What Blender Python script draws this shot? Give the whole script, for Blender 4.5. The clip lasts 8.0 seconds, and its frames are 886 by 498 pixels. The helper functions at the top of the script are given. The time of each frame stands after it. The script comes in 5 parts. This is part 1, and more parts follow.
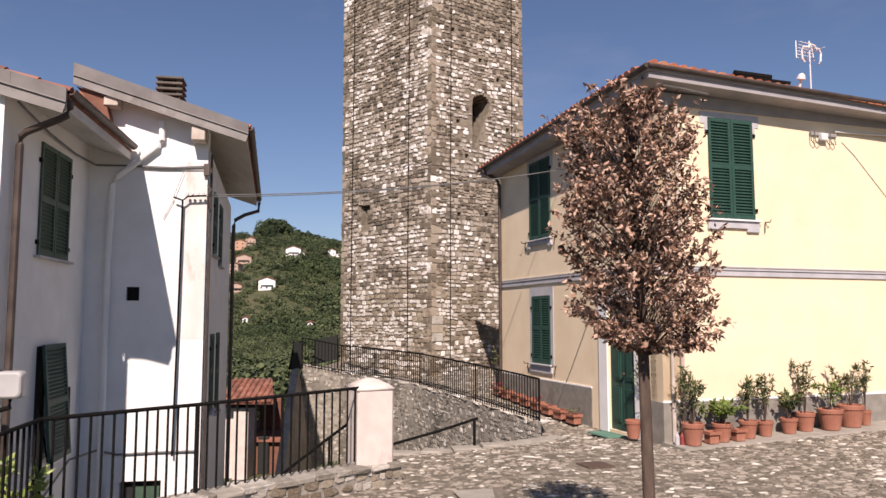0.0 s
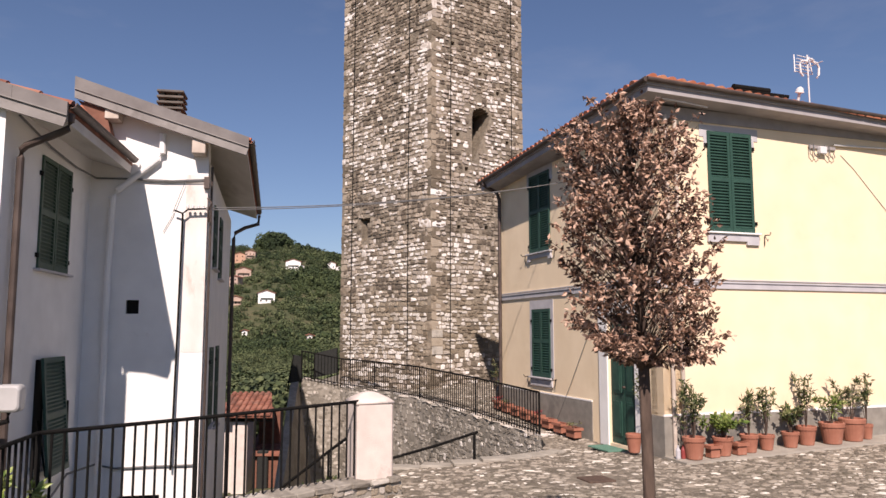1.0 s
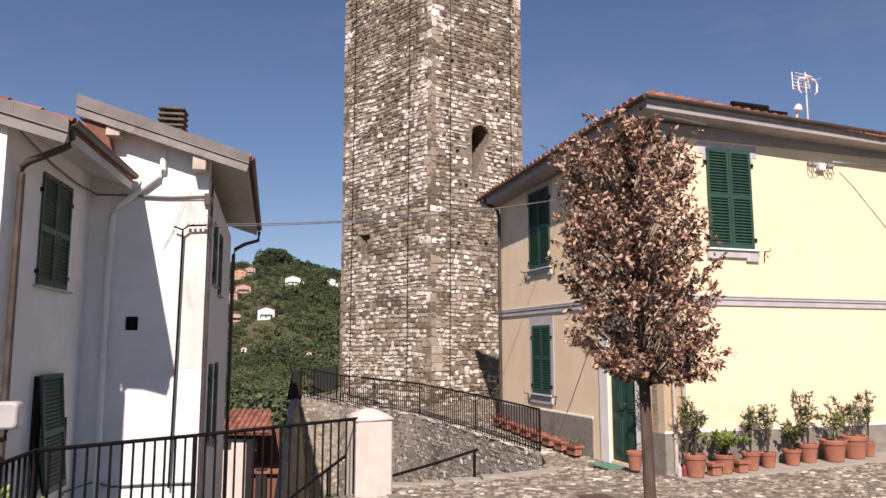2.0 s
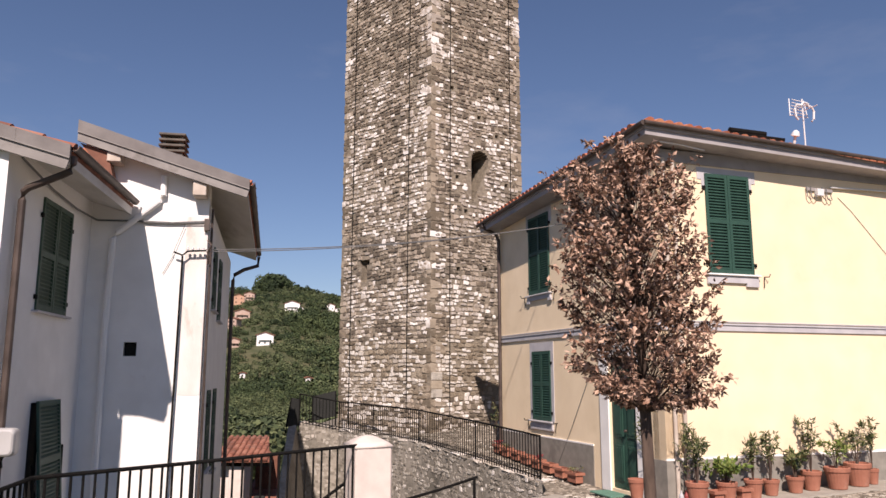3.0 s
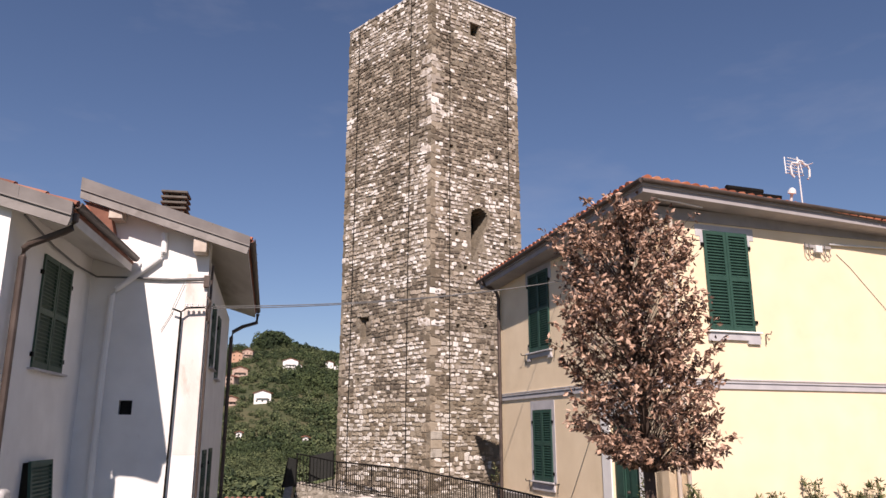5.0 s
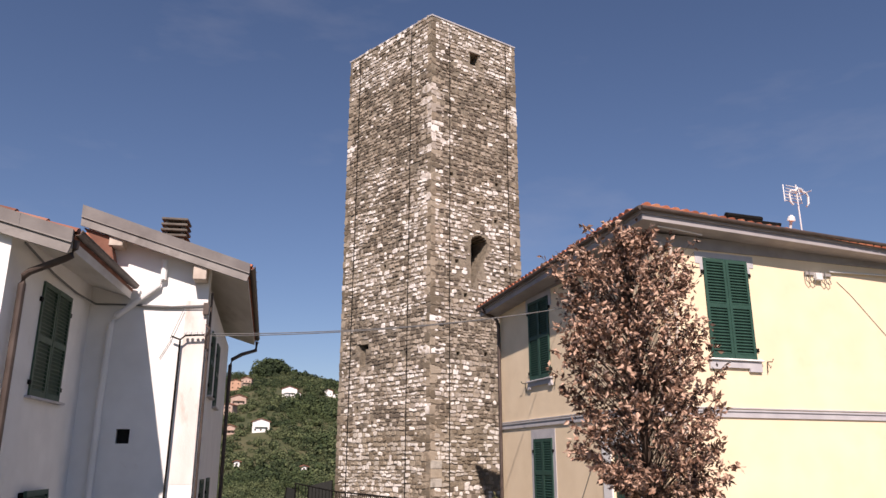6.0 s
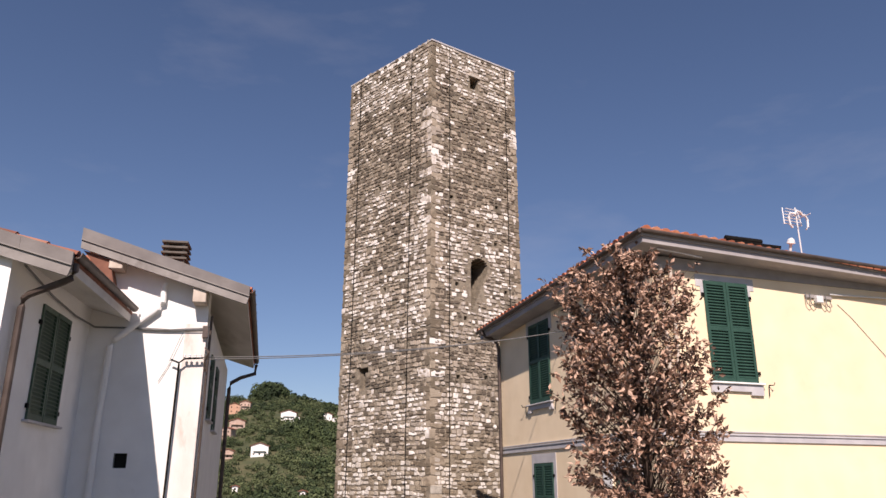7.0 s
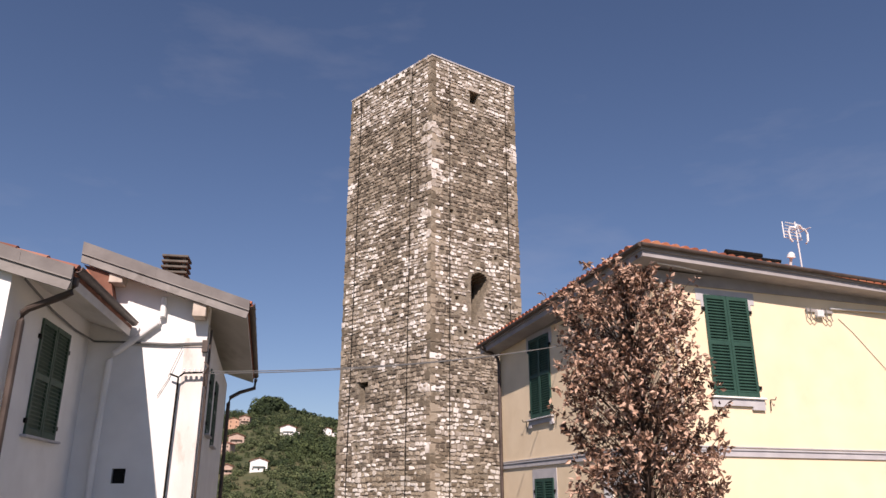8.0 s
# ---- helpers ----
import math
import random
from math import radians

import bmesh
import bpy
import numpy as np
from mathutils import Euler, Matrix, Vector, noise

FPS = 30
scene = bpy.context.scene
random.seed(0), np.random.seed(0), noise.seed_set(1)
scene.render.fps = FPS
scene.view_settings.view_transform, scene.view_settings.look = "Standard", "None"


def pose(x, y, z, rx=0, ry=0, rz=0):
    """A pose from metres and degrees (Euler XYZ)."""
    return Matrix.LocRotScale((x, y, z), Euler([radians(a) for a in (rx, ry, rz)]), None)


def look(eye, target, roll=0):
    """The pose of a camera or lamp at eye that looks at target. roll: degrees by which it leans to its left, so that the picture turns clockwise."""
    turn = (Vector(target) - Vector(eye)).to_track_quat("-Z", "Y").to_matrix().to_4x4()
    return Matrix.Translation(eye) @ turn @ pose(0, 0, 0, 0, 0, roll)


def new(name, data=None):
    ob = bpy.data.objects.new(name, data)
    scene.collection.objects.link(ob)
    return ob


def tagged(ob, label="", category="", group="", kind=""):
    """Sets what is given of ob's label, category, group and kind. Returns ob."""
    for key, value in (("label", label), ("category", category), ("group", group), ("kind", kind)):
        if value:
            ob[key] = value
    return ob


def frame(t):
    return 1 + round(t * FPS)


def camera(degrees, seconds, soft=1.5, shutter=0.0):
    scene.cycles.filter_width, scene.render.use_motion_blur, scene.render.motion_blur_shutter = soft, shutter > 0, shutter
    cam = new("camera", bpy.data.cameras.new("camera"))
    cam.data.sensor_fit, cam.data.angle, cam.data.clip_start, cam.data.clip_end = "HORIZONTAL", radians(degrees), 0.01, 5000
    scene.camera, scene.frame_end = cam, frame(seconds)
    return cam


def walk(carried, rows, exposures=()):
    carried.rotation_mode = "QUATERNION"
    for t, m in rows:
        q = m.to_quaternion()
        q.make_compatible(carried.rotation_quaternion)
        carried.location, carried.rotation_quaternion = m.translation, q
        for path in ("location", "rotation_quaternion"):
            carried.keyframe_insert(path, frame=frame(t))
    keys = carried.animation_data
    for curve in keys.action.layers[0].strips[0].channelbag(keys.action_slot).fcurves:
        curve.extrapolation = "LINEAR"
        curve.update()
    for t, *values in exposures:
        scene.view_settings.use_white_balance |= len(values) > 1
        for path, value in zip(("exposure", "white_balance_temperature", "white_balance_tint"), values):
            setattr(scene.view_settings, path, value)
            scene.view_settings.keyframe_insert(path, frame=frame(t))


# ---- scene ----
# camera: a tripod head that tilts up; seconds, pitch, yaw
EYE = 2.05
cam = camera(61.42, 8.0, soft=1.5)
ROWS = [
    (0, 5.30, 0.00),
    (0.5, 5.61, -0.01),
    (1, 6.30, -0.01),
    (1.5, 6.85, -0.01),
    (3, 9.51, -0.05),
    (3.5, 10.62, -0.05),
    (4, 11.78, -0.06),
    (4.5, 12.80, -0.07),
    (6, 15.96, -0.08),
    (6.5, 16.85, -0.08),
    (7, 17.71, -0.08),
    (7.5, 18.33, -0.07),
    (8, 18.79, -0.07),
]
walk(cam, [(t, pose(0, 0, EYE, 90 + pitch, 0, yaw)) for t, pitch, yaw in ROWS], [(0.0, 0.44, 7050, 24)])

# world and sun
SUN_AZ, SUN_EL = 181.7, 42.6
world = bpy.data.worlds.new("world")
scene.world = world
world.use_nodes = True
wn, wl = world.node_tree.nodes, world.node_tree.links
sky = wn.new("ShaderNodeTexSky")
sky.sky_type = "NISHITA"
sky.sun_disc = False
sky.sun_elevation, sky.sun_rotation = radians(SUN_EL), radians(SUN_AZ)
sky.air_density, sky.dust_density, sky.ozone_density = 1.0, 0.25, 6.0
# thin wisps of high cloud
wtc, wmap, wno, wrng, wmix = wn.new("ShaderNodeTexCoord"), wn.new("ShaderNodeMapping"), wn.new("ShaderNodeTexNoise"), wn.new("ShaderNodeMapRange"), wn.new("ShaderNodeMixRGB")
wmap.inputs["Scale"].default_value, wmap.inputs["Rotation"].default_value = (2.2, 2.2, 7.0), (0.3, 0.5, 0.2)
wno.inputs["Scale"].default_value, wno.inputs["Detail"].default_value, wno.inputs["Roughness"].default_value = 1.6, 7.0, 0.55
wrng.inputs[1].default_value, wrng.inputs[2].default_value, wrng.inputs[4].default_value = 0.58, 0.88, 0.14
wmix.inputs[2].default_value = (7.0, 7.2, 7.6, 1)
wl.new(wtc.outputs["Generated"], wmap.inputs[0])
wl.new(wmap.outputs[0], wno.inputs["Vector"])
wl.new(wno.outputs["Fac"], wrng.inputs[0])
wl.new(wrng.outputs[0], wmix.inputs[0])
wl.new(sky.outputs[0], wmix.inputs[1])
wl.new(wmix.outputs[0], wn["Background"].inputs[0])
wn["Background"].inputs[1].default_value = 0.067
lamp = bpy.data.lights.new("sun", "SUN")
lamp.energy, lamp.angle, lamp.color = 4.7, radians(0.53), (1.0, 0.95, 0.87)
sun = new("sun", lamp)
sdir = Vector((math.sin(radians(SUN_AZ)) * math.cos(radians(SUN_EL)), math.cos(radians(SUN_AZ)) * math.cos(radians(SUN_EL)), math.sin(radians(SUN_EL))))
sun.matrix_world = look(sdir * 50, (0, 0, 0))


# ---- materials ----
def material(name, stops, scale=6.0, detail=6.0, rough=0.85, bump=0.2, bscale=60.0, metal=0.0, island=0.0, objrand=0.0, wear=None, wearscale=1.2, wearat=(0.55, 0.75), stretch=(1, 1, 1), bdist=0.01):
    """Colour ramp over fine noise, large stains, a bump, and a shade that varies by piece."""
    m = bpy.data.materials.new(name)
    m.use_nodes = True
    n, l = m.node_tree.nodes, m.node_tree.links
    b = n["Principled BSDF"]
    b.inputs["Roughness"].default_value, b.inputs["Metallic"].default_value = rough, metal
    tc, mp = n.new("ShaderNodeTexCoord"), n.new("ShaderNodeMapping")
    mp.inputs["Scale"].default_value = stretch
    l.new(tc.outputs["Object"], mp.inputs[0])
    no = n.new("ShaderNodeTexNoise")
    no.inputs["Scale"].default_value, no.inputs["Detail"].default_value = scale, detail
    l.new(mp.outputs[0], no.inputs["Vector"])
    ramp = n.new("ShaderNodeValToRGB")
    e = ramp.color_ramp.elements
    while len(e) < len(stops):
        e.new(0.5)
    for i, c in enumerate(stops):
        e[i].position = 0.3 + 0.4 * i / max(1, len(stops) - 1)
        e[i].color = (*c, 1)
    fac = no.outputs["Fac"]
    if island or objrand:
        src = n.new("ShaderNodeNewGeometry").outputs["Random Per Island"] if island else n.new("ShaderNodeObjectInfo").outputs["Random"]
        ma = n.new("ShaderNodeMath")
        ma.operation = "MULTIPLY_ADD"
        l.new(src, ma.inputs[0])
        ma.inputs[1].default_value = island or objrand
        ad = n.new("ShaderNodeMath")
        ad.operation = "ADD"
        ad.inputs[1].default_value = -0.5 * (island or objrand)
        l.new(no.outputs["Fac"], ma.inputs[2])
        l.new(ma.outputs[0], ad.inputs[0])
        fac = ad.outputs[0]
    l.new(fac, ramp.inputs[0])
    col = ramp.outputs[0]
    if wear:
        w = n.new("ShaderNodeTexNoise")
        w.inputs["Scale"].default_value, w.inputs["Detail"].default_value, w.inputs["Roughness"].default_value = wearscale, 9.0, 0.65
        l.new(mp.outputs[0], w.inputs["Vector"])
        mr = n.new("ShaderNodeMapRange")
        mr.inputs[1].default_value, mr.inputs[2].default_value = wearat
        l.new(w.outputs["Fac"], mr.inputs[0])
        mx = n.new("ShaderNodeMixRGB")
        mx.inputs[2].default_value = (*wear, 1)
        l.new(mr.outputs[0], mx.inputs[0])
        l.new(col, mx.inputs[1])
        col = mx.outputs[0]
    l.new(col, b.inputs["Base Color"])
    if bump:
        bn, bu = n.new("ShaderNodeTexNoise"), n.new("ShaderNodeBump")
        bn.inputs["Scale"].default_value, bn.inputs["Detail"].default_value = bscale, 6.0
        bu.inputs["Strength"].default_value, bu.inputs["Distance"].default_value = bump, bdist
        l.new(mp.outputs[0], bn.inputs["Vector"])
        l.new(bn.outputs["Fac"], bu.inputs["Height"])
        l.new(bu.outputs[0], b.inputs["Normal"])
    return m


M_YELLOW = material("yellow_render", [(0.78, 0.625, 0.43), (0.86, 0.705, 0.50)], 1.5, 6, 0.9, 0.25, 90, wear=(0.66, 0.52, 0.33), wearscale=0.7, wearat=(0.58, 0.9))
M_WHITE = material("white_render", [(0.75, 0.74, 0.72), (0.84, 0.83, 0.81)], 2.0, 6, 0.9, 0.3, 70, wear=(0.52, 0.44, 0.38), wearscale=1.3, wearat=(0.62, 0.95))
M_TRIM = material("grey_trim", [(0.40, 0.39, 0.41), (0.50, 0.49, 0.50)], 4, 6, 0.85, 0.2, 80)
# grey of the painted shade band under the eaves and of the cable backplate
M_UNDEREAVE = material("grey_under_eaves", [(0.26, 0.24, 0.235), (0.34, 0.315, 0.305)], 3, 6, 0.85, 0.2, 60, wear=(0.15, 0.13, 0.115), wearat=(0.6, 0.9))
M_SOFFITW = material("pale_painted_boards", [(0.55, 0.52, 0.48), (0.66, 0.63, 0.59)], 3, 6, 0.85, 0.2, 60, wear=(0.28, 0.24, 0.21), wearat=(0.58, 0.9), stretch=(1, 0.3, 1))
M_EAVE = material("lavender_grey_paint", [(0.29, 0.27, 0.275), (0.37, 0.345, 0.35)], 3, 6, 0.8, 0.2, 60, wear=(0.24, 0.215, 0.20), wearat=(0.6, 0.92))
M_DRIP = material("stained_pale_metal", [(0.17, 0.155, 0.145), (0.27, 0.25, 0.235)], 2.5, 7, 0.6, 0.1, 40, metal=0.1, wear=(0.10, 0.085, 0.075), wearscale=2.0, wearat=(0.52, 0.75))
M_PLINTH = material("grey_plinth", [(0.19, 0.175, 0.15), (0.28, 0.26, 0.225)], 5, 8, 0.92, 0.5, 50, wear=(0.12, 0.11, 0.10))
M_GREEN = material("green_shutter_paint", [(0.012, 0.050, 0.036), (0.020, 0.070, 0.050)], 6, 5, 0.62, 0.1, 80, wear=(0.03, 0.10, 0.07), wearat=(0.6, 0.9))
M_OLDGREEN = material("faded_green_paint", [(0.028, 0.065, 0.042), (0.05, 0.095, 0.06)], 6, 5, 0.6, 0.2, 80)
M_TILE = material("terracotta_tile", [(0.32, 0.095, 0.05), (0.46, 0.15, 0.08), (0.54, 0.23, 0.13)], 3, 6, 0.9, 0.4, 40, island=0.35, wear=(0.16, 0.11, 0.08), wearat=(0.58, 0.8))
M_POT = material("terracotta_pot", [(0.28, 0.105, 0.065), (0.37, 0.155, 0.10)], 5, 6, 0.85, 0.2, 60, wear=(0.45, 0.33, 0.26), wearscale=4, wearat=(0.6, 0.85))
M_COPPER = material("brown_gutter", [(0.060, 0.043, 0.036), (0.105, 0.078, 0.066)], 4, 5, 0.55, 0.1, 40, metal=0.3)
M_IRON = material("dark_iron", [(0.005, 0.005, 0.005), (0.011, 0.010, 0.009)], 12, 5, 0.92, 0.2, 120)
M_IRON.node_tree.nodes["Principled BSDF"].inputs["Specular IOR Level"].default_value = 0.15
M_GREYMET = material("weathered_grey_metal", [(0.115, 0.102, 0.098), (0.175, 0.16, 0.152)], 3, 6, 0.6, 0.1, 40, metal=0.2, wear=(0.11, 0.09, 0.08), wearat=(0.55, 0.8))
M_MORTAR = material("lime_mortar", [(0.19, 0.158, 0.118), (0.31, 0.262, 0.20)], 8, 8, 0.95, 1.0, 30, wear=(0.085, 0.07, 0.053), wearscale=1.4, wearat=(0.5, 0.7), bdist=0.03)
M_WALLSTONE = material("rubble_stone", [(0.20, 0.178, 0.145), (0.315, 0.285, 0.24), (0.46, 0.42, 0.365)], 4, 8, 0.92, 0.6, 35, island=0.8, wear=(0.13, 0.118, 0.095), wearscale=1.1, wearat=(0.5, 0.72), bdist=0.03)
M_WALLSTONE_PC = material("rubble_stone_piece", [(0.21, 0.187, 0.153), (0.325, 0.295, 0.25), (0.46, 0.425, 0.37)], 4, 8, 0.92, 0.6, 35, objrand=0.75, wear=(0.14, 0.125, 0.10), wearscale=3.0, wearat=(0.52, 0.75), bdist=0.03)
M_STAINED = material("stained_white_render", [(0.62, 0.56, 0.52), (0.76, 0.72, 0.69)], 3, 8, 0.9, 0.3, 70, wear=(0.42, 0.27, 0.20), wearscale=3.5, wearat=(0.56, 0.85), stretch=(1, 1, 0.35))
M_COBBLE = material("worn_cobble", [(0.105, 0.089, 0.068), (0.195, 0.166, 0.13), (0.31, 0.27, 0.22)], 5, 7, 0.85, 0.6, 40, island=0.7, wear=(0.095, 0.086, 0.055), wearscale=0.55, wearat=(0.55, 0.8), bdist=0.01)
M_PATH = material("dusty_joint_sand", [(0.13, 0.110, 0.083), (0.22, 0.190, 0.148)], 9, 8, 0.95, 0.8, 60, wear=(0.085, 0.08, 0.045), wearscale=0.7, wearat=(0.54, 0.76))
M_EARTH = material("grassy_earth", [(0.036, 0.048, 0.017), (0.065, 0.072, 0.028), (0.11, 0.095, 0.046)], 0.08, 8, 0.95, 0.5, 2, bdist=0.2)
M_PLASTER = material("pillar_plaster", [(0.58, 0.50, 0.45), (0.68, 0.60, 0.54)], 5, 7, 0.9, 0.4, 60, wear=(0.40, 0.33, 0.29), wearscale=2.5)
M_BARK = material("grey_bark", [(0.05, 0.033, 0.025), (0.115, 0.078, 0.058)], 20, 8, 0.95, 0.8, 60, stretch=(1, 1, 0.25))
M_DRYLEAF = material("dry_brown_leaf", [(0.080, 0.042, 0.027), (0.275, 0.150, 0.098), (0.52, 0.345, 0.255)], 8, 4, 0.55, 0, island=0.8)
M_LEAF = material("green_leaf", [(0.032, 0.052, 0.016), (0.085, 0.112, 0.033), (0.20, 0.19, 0.085)], 8, 4, 0.5, 0, island=0.75)
M_FARLEAF = material("hill_foliage", [(0.011, 0.023, 0.007), (0.027, 0.047, 0.014), (0.062, 0.084, 0.028)], 0.05, 5, 0.9, 0, island=0.4)
M_OLDTILE = material("old_brown_tile", [(0.17, 0.065, 0.042), (0.26, 0.10, 0.065), (0.33, 0.15, 0.10)], 3, 6, 0.9, 0.4, 40, island=0.35, wear=(0.12, 0.085, 0.065), wearat=(0.55, 0.8))
M_FRESH = material("bright_green_leaf", [(0.07, 0.12, 0.02), (0.14, 0.20, 0.04), (0.24, 0.29, 0.08)], 8, 4, 0.5, 0, island=0.75)
M_OLIVE = material("olive_foliage", [(0.030, 0.045, 0.017), (0.056, 0.076, 0.029), (0.100, 0.120, 0.050)], 0.15, 4, 0.9, 0, island=0.6)
M_WIRE = material("grey_cable", [(0.10, 0.10, 0.10), (0.16, 0.16, 0.16)], 8, 3, 0.6, 0)
# near-black that puts the shade inside openings into the colour
M_DARK = material("interior_shade_black", [(0.008, 0.008, 0.008), (0.016, 0.015, 0.014)], 4, 3, 0.9, 0)
M_PALE = material("pale_limestone", [(0.36, 0.31, 0.26), (0.57, 0.515, 0.46), (0.80, 0.76, 0.715)], 6, 8, 0.9, 0.5, 30, island=0.75, wear=(0.26, 0.22, 0.17), wearscale=4, wearat=(0.56, 0.8), bdist=0.02)
M_TAN = material("tan_sandstone", [(0.12, 0.095, 0.072), (0.225, 0.180, 0.132), (0.42, 0.355, 0.285)], 5, 8, 0.93, 0.6, 30, island=0.85, wear=(0.11, 0.09, 0.068), wearscale=0.7, wearat=(0.5, 0.72), bdist=0.02)
M_PALE_PC = material("pale_limestone_piece", [(0.42, 0.37, 0.31), (0.58, 0.53, 0.47), (0.74, 0.70, 0.65)], 6, 8, 0.9, 0.5, 30, objrand=0.6, bdist=0.02)
M_TAN_PC = material("tan_sandstone_piece", [(0.18, 0.14, 0.098), (0.27, 0.22, 0.158), (0.38, 0.32, 0.245)], 5, 8, 0.93, 0.6, 30, objrand=0.7, bdist=0.02)
M_QUOIN = material("brown_quoin_stone", [(0.15, 0.12, 0.085), (0.25, 0.20, 0.145), (0.36, 0.30, 0.23)], 5, 8, 0.93, 0.7, 30, island=0.8, wear=(0.14, 0.115, 0.085), wearscale=0.9, wearat=(0.5, 0.75), bdist=0.02)
M_PALECOB = material("pale_cobble", [(0.34, 0.305, 0.25), (0.62, 0.58, 0.51)], 6, 6, 0.8, 0.3, 40, island=0.7)
M_COBBLE_PC = material("worn_cobble_piece", [(0.105, 0.089, 0.068), (0.195, 0.166, 0.13), (0.31, 0.27, 0.22)], 5, 7, 0.85, 0.6, 40, objrand=0.8, bdist=0.01)
M_ORANGE = material("orange_render", [(0.46, 0.26, 0.175), (0.55, 0.34, 0.235)], 0.8, 5, 0.9, 0)
M_PINK = material("pink_render", [(0.38, 0.265, 0.21), (0.48, 0.36, 0.30)], 0.8, 5, 0.9, 0)
M_CHIMNEY = material("sooty_concrete", [(0.085, 0.075, 0.064), (0.15, 0.132, 0.112)], 5, 7, 0.92, 0.5, 40, wear=(0.05, 0.045, 0.04), wearscale=3)
M_RUST = material("rusted_cover", [(0.06, 0.036, 0.026), (0.11, 0.07, 0.05)], 14, 6, 0.8, 0.4, 90)
M_MAT = material("green_doormat", [(0.08, 0.19, 0.14), (0.12, 0.26, 0.19)], 60, 4, 0.95, 0.6, 300)
M_FLOWER = material("red_flower", [(0.22, 0.02, 0.025), (0.34, 0.04, 0.05)], 30, 3, 0.7, 0)
M_CLOTH = material("dark_mesh_panel", [(0.010, 0.012, 0.011), (0.020, 0.021, 0.019)], 20, 4, 0.85, 0.2, 80)
M_RUBBLEBED = material("grey_lime_bed", [(0.25, 0.225, 0.185), (0.37, 0.335, 0.285)], 9, 8, 0.95, 0.5, 40, wear=(0.13, 0.118, 0.093), wearscale=0.9, wearat=(0.48, 0.7), bdist=0.04)
M_REDBOARD = material("red_brown_boarding", [(0.14, 0.055, 0.035), (0.22, 0.095, 0.06)], 6, 6, 0.85, 0.3, 40)
M_CONCRETE = material("worn_concrete", [(0.27, 0.245, 0.205), (0.36, 0.33, 0.28)], 4, 8, 0.9, 0.4, 50, wear=(0.2, 0.18, 0.145), wearscale=1.5)
M_DULLRED = material("faded_red_plastic", [(0.22, 0.03, 0.03), (0.30, 0.06, 0.05)], 8, 3, 0.6, 0)
M_WOOD = material("pale_painted_wood", [(0.42, 0.35, 0.29), (0.56, 0.49, 0.42)], 6, 6, 0.8, 0.3, 40)
M_LAMP = material("dull_lamp_plastic", [(0.40, 0.39, 0.38), (0.48, 0.47, 0.46)], 4, 3, 0.35, 0)
M_WPLASTIC = material("white_plastic", [(0.62, 0.62, 0.62), (0.72, 0.72, 0.72)], 4, 3, 0.4, 0)


# ---- building helpers ----
def box(bm, x0, x1, y0, y1, z0, z1, m=None):
    vs = [Vector((x, y, z)) for z in (z0, z1) for x, y in ((x0, y0), (x1, y0), (x1, y1), (x0, y1))]
    vs = [bm.verts.new(m @ v if m else v) for v in vs]
    for f in ((3, 2, 1, 0), (4, 5, 6, 7), (0, 1, 5, 4), (1, 2, 6, 5), (2, 3, 7, 6), (3, 0, 4, 7)):
        bm.faces.new([vs[i] for i in f])
    return vs


def prism(bm, pts, lift):
    """A solid from a flat outline of points, moved by lift."""
    lift = Vector(lift)
    a = [bm.verts.new(p) for p in pts]
    b = [bm.verts.new(Vector(p) + lift) for p in pts]
    bm.faces.new(a[::-1]), bm.faces.new(b)
    for i in range(len(a)):
        j = (i + 1) % len(a)
        bm.faces.new((a[i], a[j], b[j], b[i]))


def tube(bm, pts, r, seg=8, r2=None):
    """A round bar along points, tapering to r2."""
    pts = [Vector(p) for p in pts]
    rings = []
    for i, p in enumerate(pts):
        d = (pts[min(i + 1, len(pts) - 1)] - pts[max(i - 1, 0)]).normalized()
        a = d.cross(Vector((0, 0, 1)) if abs(d.z) < 0.9 else Vector((1, 0, 0))).normalized()
        c = d.cross(a)
        rr = r if r2 is None else r + (r2 - r) * i / (len(pts) - 1)
        rings.append([bm.verts.new(p + rr * (a * math.cos(k * 2 * math.pi / seg) + c * math.sin(k * 2 * math.pi / seg))) for k in range(seg)])
    for u, v in zip(rings, rings[1:]):
        for k in range(seg):
            bm.faces.new((u[k], u[(k + 1) % seg], v[(k + 1) % seg], v[k]))
    bm.faces.new(rings[0][::-1]), bm.faces.new(rings[-1])


def lathe(bm, prof, seg=20, m=None):
    rings = []
    for r, z in prof:
        rings.append([bm.verts.new((m or Matrix()) @ Vector((r * math.cos(k * 2 * math.pi / seg), r * math.sin(k * 2 * math.pi / seg), z))) for k in range(seg)])
    for u, v in zip(rings, rings[1:]):
        for k in range(seg):
            bm.faces.new((u[k], u[(k + 1) % seg], v[(k + 1) % seg], v[k]))
    bm.faces.new(rings[0][::-1]), bm.faces.new(rings[-1])


def part(name, bm, mat, parent=None, label="", smooth=False, bevel=0.0):
    if bevel:
        bmesh.ops.bevel(bm, geom=bm.edges[:], offset=bevel, segments=1, affect="EDGES", clamp_overlap=True)
    bmesh.ops.recalc_face_normals(bm, faces=bm.faces[:])
    me = bpy.data.meshes.new(name)
    bm.to_mesh(me)
    bm.free()
    me.materials.append(mat)
    if smooth:
        me.polygons.foreach_set("use_smooth", [True] * len(me.polygons))
    ob = new(name, me)
    ob.parent = parent
    if label:
        tagged(ob, label)
    return ob


def thing(name, m, label, category, group="", kind=""):
    ob = new(name)
    ob.empty_display_size = 0.2
    ob.matrix_world = m
    return tagged(ob, label, category, group, kind)


def bm_box(*a, m=None):
    bm = bmesh.new()
    box(bm, *a, m=m)
    return bm


